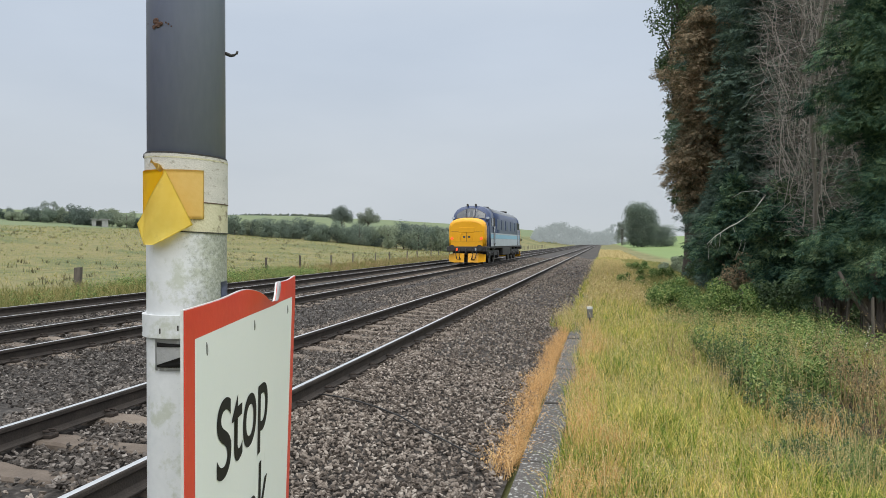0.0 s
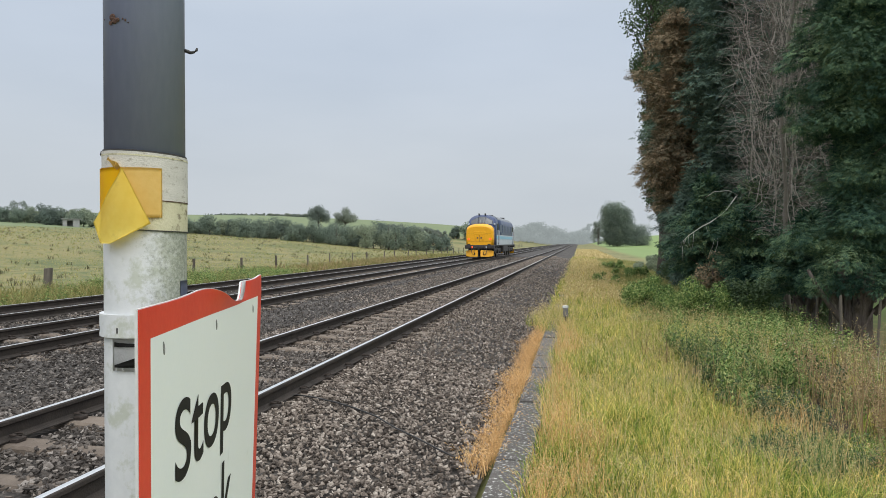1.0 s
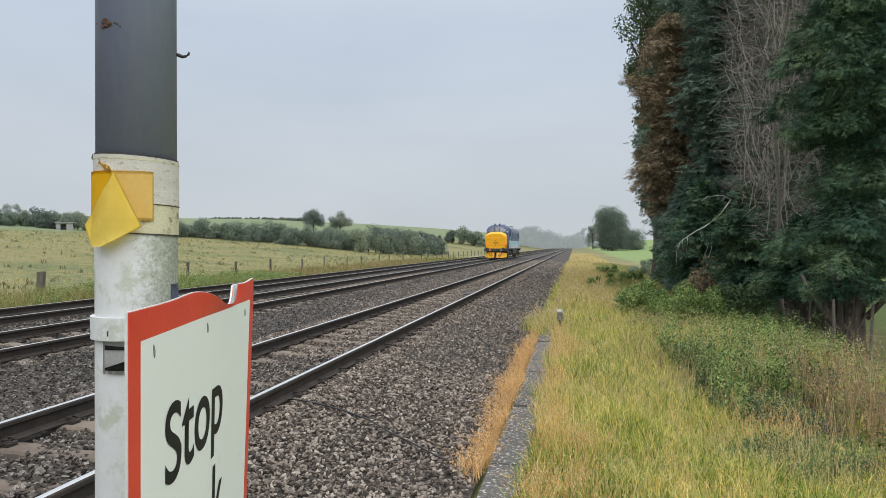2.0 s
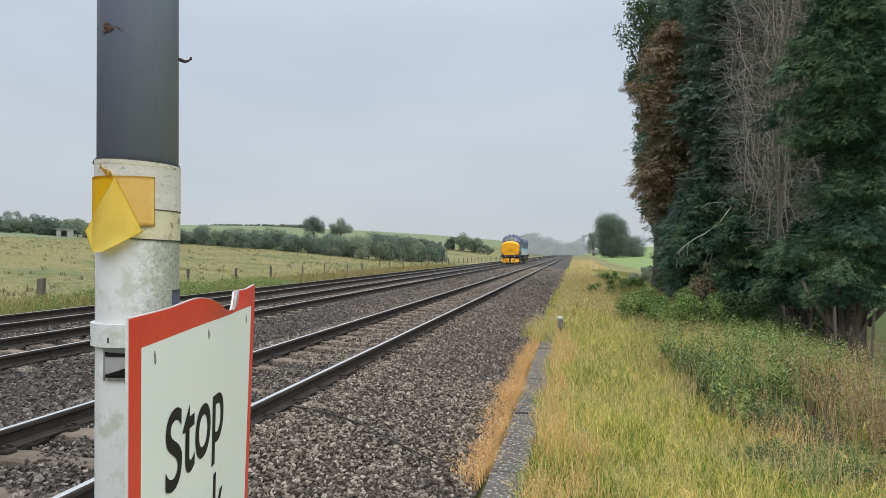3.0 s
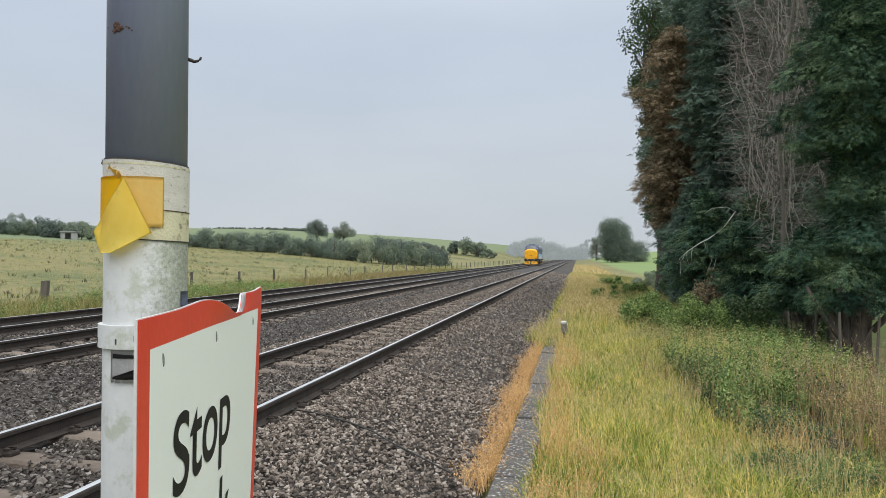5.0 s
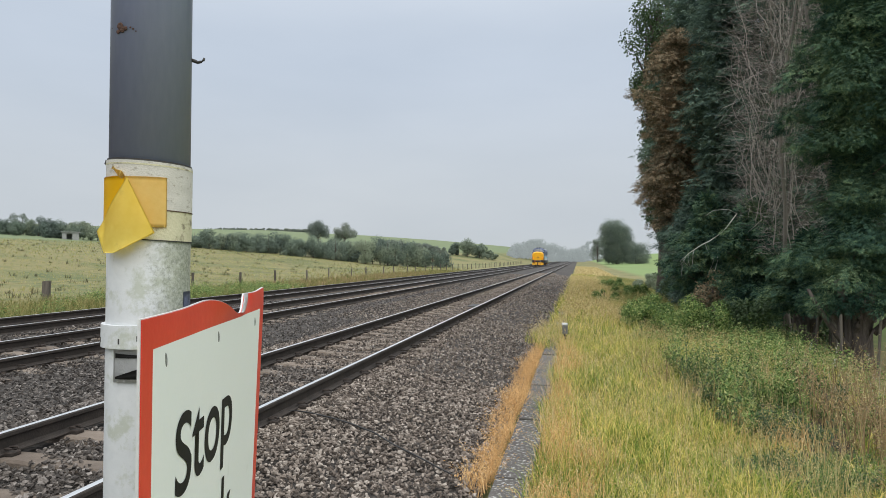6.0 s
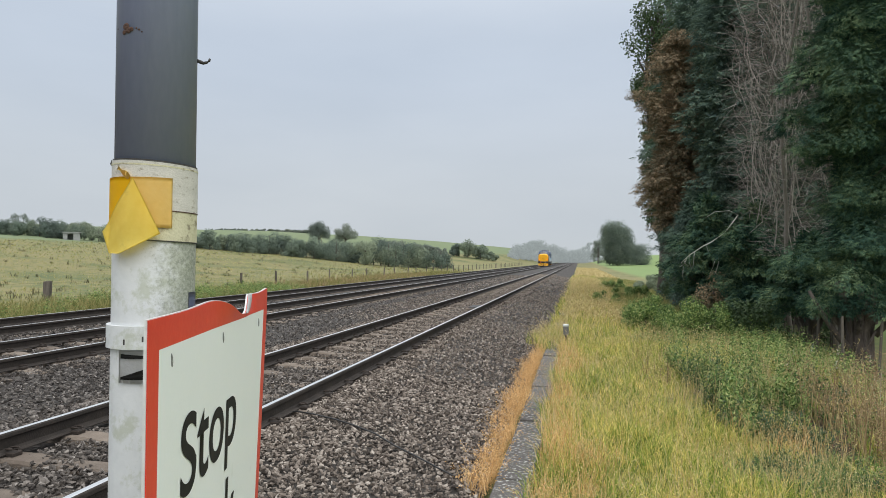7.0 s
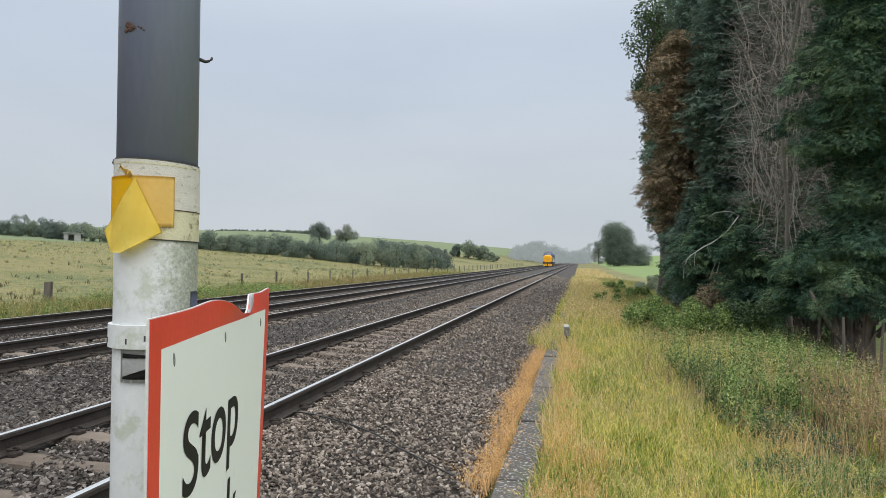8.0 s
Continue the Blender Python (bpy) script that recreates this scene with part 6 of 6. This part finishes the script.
v, f, _, _ = blades(np.stack([bx_, by_, ground_z(bx_, by_) - 0.03], 1), np.repeat(grow, 12) * rng.uniform(0.16, 0.6, len(bx_)), rng.uniform(0.02, 0.05, len(bx_)), rng.uniform(0.2, 0.8, len(bx_)))
scattered("field_tufts", v, f, M["tuft"], "dull brown tufts in the rough field", "grass")


def weeds(name, spots, label, mat, leaf, leaf_n, low=0.25, rise=0.0):
    """Leafy upright stems."""
    r = rng
    x, y, h = spots
    n = len(x)
    root = np.stack([x, y, ground_z(x, y) - 0.03], 1)
    tilt = r.normal(size=(n, 3)) * np.array([0.16, 0.16, 0]) + np.array([0, 0, 1.0])
    stem_v, stem_f, _, _ = blades(root, h, np.full(n, 0.008), r.uniform(0.05, 0.25, n))
    vs, fs, base = [stem_v], list(stem_f), len(stem_v)
    for k in range(leaf_n):
        q = low + (1 - low) * (k + r.uniform(0, 1, n)) / leaf_n
        c = root + tilt * (h * q)[:, None]
        a = r.uniform(0, 6.28, n)
        d = np.stack([np.cos(a), np.sin(a), r.uniform(-0.5, 0.5, n) + rise], 1)
        v, f = leaves(c, d, r.uniform(*leaf, n) * (1.15 - 0.6 * q), 0.38, 0.3, unit(r.normal(size=(n, 3)) * 0.4 + np.array([0, 0, 1.0])))
        fs.extend([[i + base for i in g] for g in f])
        vs.append(v)
        base += len(v)
    return scattered(name, np.concatenate(vs), fs, M[mat], label, "weeds")


def patch_of(n, x0, x1, y0, y1, h0, h1, inside):
    x, y = rng.uniform(x0, x1, n), rng.uniform(y0, y1, n)
    k = inside(x, y)
    x, y = x[k], y[k]
    return x, y, rng.uniform(h0, h1, len(x)) * (0.85 + 0.25 * wave(x, y, 0.6, 2))



def clumped(n, stems, box_, h0, h1, spread, inside):
    """Stems in tufts: each tuft fans out from its own root and has its own height."""
    cx_, cy_, ch = patch_of(n, *box_, h0, h1, inside)
    k = len(cx_)
    off = rng.normal(size=(k, stems, 2)) * spread
    dome = np.exp(-np.sum(off ** 2, -1) / (2.2 * spread) ** 2)
    hh = ch[:, None] * dome * rng.uniform(0.7, 1.1, (k, stems))
    return (cx_[:, None] + off[..., 0]).ravel(), (cy_[:, None] + off[..., 1]).ravel(), hh.ravel()


# dark sheet under the weeds and in the hollow, coloured as their shade
M["weed_shade"] = shader("under_weed_shade", two((0.018, 0.014, 0.009), (0.06, 0.046, 0.028)), 4, 30, 0.95, bump=0.6)
ex, ey = np.meshgrid(np.arange(0.9, 5.0, 0.08), np.arange(5.3, 12.6, 0.08))
ev = np.stack([ex, ey, ground_z(ex, ey) + 0.012 + 0.008 * wave(ex, ey, 0.2, 3)], -1).reshape(-1, 3)
en = ex.shape[1]
ei = (np.arange(ex.shape[0] - 1)[:, None] * en + np.arange(en - 1)[None]).ravel()
ei = ei[bank(ev[ei, 0] + 0.04, ev[ei, 1] + 0.04) | hollow(ev[ei, 0] + 0.04, ev[ei, 1] + 0.04)]
tagged(new("weed_shade_sheet", mesh_of("weed_shade_sheet", ev, np.stack([ei, ei + 1, ei + 1 + en, ei + en], -1).tolist(), [M["weed_shade"]], smooth=True)), "dark ground sheet coloured as the shade under the weeds", "ground", kind="structure")
left_bank = lambda x, y: bank(x, y) & (x < 1.8 + 0.16 * y + 0.35 * wave(x, y, 0.5, 4))
weeds("green_weeds", clumped(70, 22, (1.45, 4.6, 6.8, 12.5), 0.36, 1.05, 0.10, left_bank), "dense green nettles and willowherb on the bank", "weed", (0.04, 0.085), 20, 0.38, 0.35)
weeds("tall_weeds", clumped(26, 12, (1.5, 4.4, 7.0, 12.0), 0.8, 1.3, 0.09, left_bank), "tall leafy green willowherb stems", "weed", (0.05, 0.10), 24, 0.3, 0.6)
weeds("green_weeds", clumped(80, 14, (1.4, 4.6, 6.2, 12.5), 0.2, 0.5, 0.14, bank), "low nettles between the taller weeds", "weed", (0.04, 0.08), 9)
meadow("tussock_grass", 1.0, 2.6, 5.3, 6.9, 900, (0.2, 0.42), (0.004, 0.008), "weed", "dark green tussock grass bent over a hollow", (0.7, 1.5), edge=hollow)
# Dark clumps added to stand for shade in the hollow and before the weeds.
weeds("dark_weeds", clumped(16, 12, (1.2, 2.4, 5.6, 6.7), 0.15, 0.4, 0.10, hollow), "dark green leaves added as shade in the hollow", "leaf", (0.04, 0.08), 12, 0.1, 0.2)
weeds("dark_weeds", clumped(18, 14, (1.4, 2.3, 7.0, 8.3), 0.3, 0.55, 0.10, bank), "dark green leaves added as shade at the foot of the weeds", "leaf", (0.05, 0.10), 14, 0.1, 0.2)
weeds("dark_weeds", clumped(11, 9, (1.5, 3.0, 7.6, 10.5), 0.9, 1.25, 0.06, left_bank), "dark green dock and mugwort stems", "leaf", (0.05, 0.09), 22, 0.3, 0.7)
weeds("brown_weeds", clumped(60, 16, (2.2, 4.8, 5.6, 7.6), 0.5, 0.95, 0.11, lambda x, y: x > 2.35 + 0.2 * (y - 5.6)), "brown seeding willowherb stems", "weed_brown", (0.03, 0.06), 16)
weeds("brown_weeds", clumped(34, 12, (2.1, 4.8, 6.6, 10.5), 0.75, 1.2, 0.09, lambda x, y: bank(x, y) & (x > 1.15 + 0.16 * y)), "brown seeding willowherb stems", "weed_brown", (0.03, 0.06), 18, 0.5, 0.4)
M["fluff"] = shader("pale_seed_fluff", two((0.42, 0.40, 0.33), (0.66, 0.63, 0.55)), 3, 30, 0.95, bump=0, island=0.5, through_light=0.4)
weeds("seed_fluff", clumped(9, 3, (2.3, 4.8, 8.2, 11.0), 0.9, 1.15, 0.06, bank), "willowherb stems with pale fluffy seed heads", "fluff", (0.03, 0.055), 9, 0.86, 0.8)
meadow("bank_stalks", 1.35, 4.6, 5.8, 12, 60, (0.6, 1.05), (0.003, 0.006), "seed", "tall pale stalks among the weeds", (0.1, 0.5), edge=bank, patch=0.9, heads=0.025)
meadow("dry_grass", 1.35, 2.2, 6.6, 7.8, 420, (0.25, 0.6), (0.003, 0.005), "straw", "dry orange stalks at the foot of the weeds", (0.1, 0.5), patch=0.6)
weeds("green_weeds", patch_of(1300, 1.2, 5.0, 12, 19, 0.35, 0.7, lambda x, y: wave(x, y, 1.4, 3) + 0.35 * (x - 2) > 0.2), "scattered leafy weeds in the verge", "weed", (0.07, 0.13), 10)
weeds("green_weeds", patch_of(2600, -19.6, -15.0, 23, 37, 0.45, 0.85, lambda x, y: wave(x, y, 3.0, 2) > -0.35), "bed of green nettles between track and fence", "weed", (0.10, 0.18), 8)
weeds("brown_weeds", patch_of(1500, -19.8, -14.6, 38, 72, 0.45, 0.9, lambda x, y: wave(x, y, 3.0, 5) > -0.2), "reddish brown seeding weeds beside the far track", "weed_brown", (0.10, 0.18), 8)
weeds("green_weeds", patch_of(1400, -20.0, -14.2, 14, 40, 0.35, 0.8, lambda x, y: wave(x, y, 2.6, 6) > 0.1), "leafy weeds beside the far track", "weed", (0.09, 0.16), 10)
weeds("brown_weeds", clumped(9, 5, (0.2, 1.6, 9.0, 13.0), 0.6, 0.85, 0.05, lambda x, y: x > 0.1), "dark brown dock stems in the verge", "weed_brown", (0.03, 0.06), 16)


# ---- movement ----
def motions():
    dist = lambda t: 41.5 + 15.2 * t + 0.28 * t * t
    walk(loco, [(k * 0.25, pose(X2 - 0.1, dist(k * 0.25), 0)) for k in range(33)])
    for ws, y in WHEELS:
        walk(ws, [(k / 30, pose(0, y, 0.545, -math.degrees((dist(k / 30) - 41.5) / 0.545))) for k in range(241)])


motions()
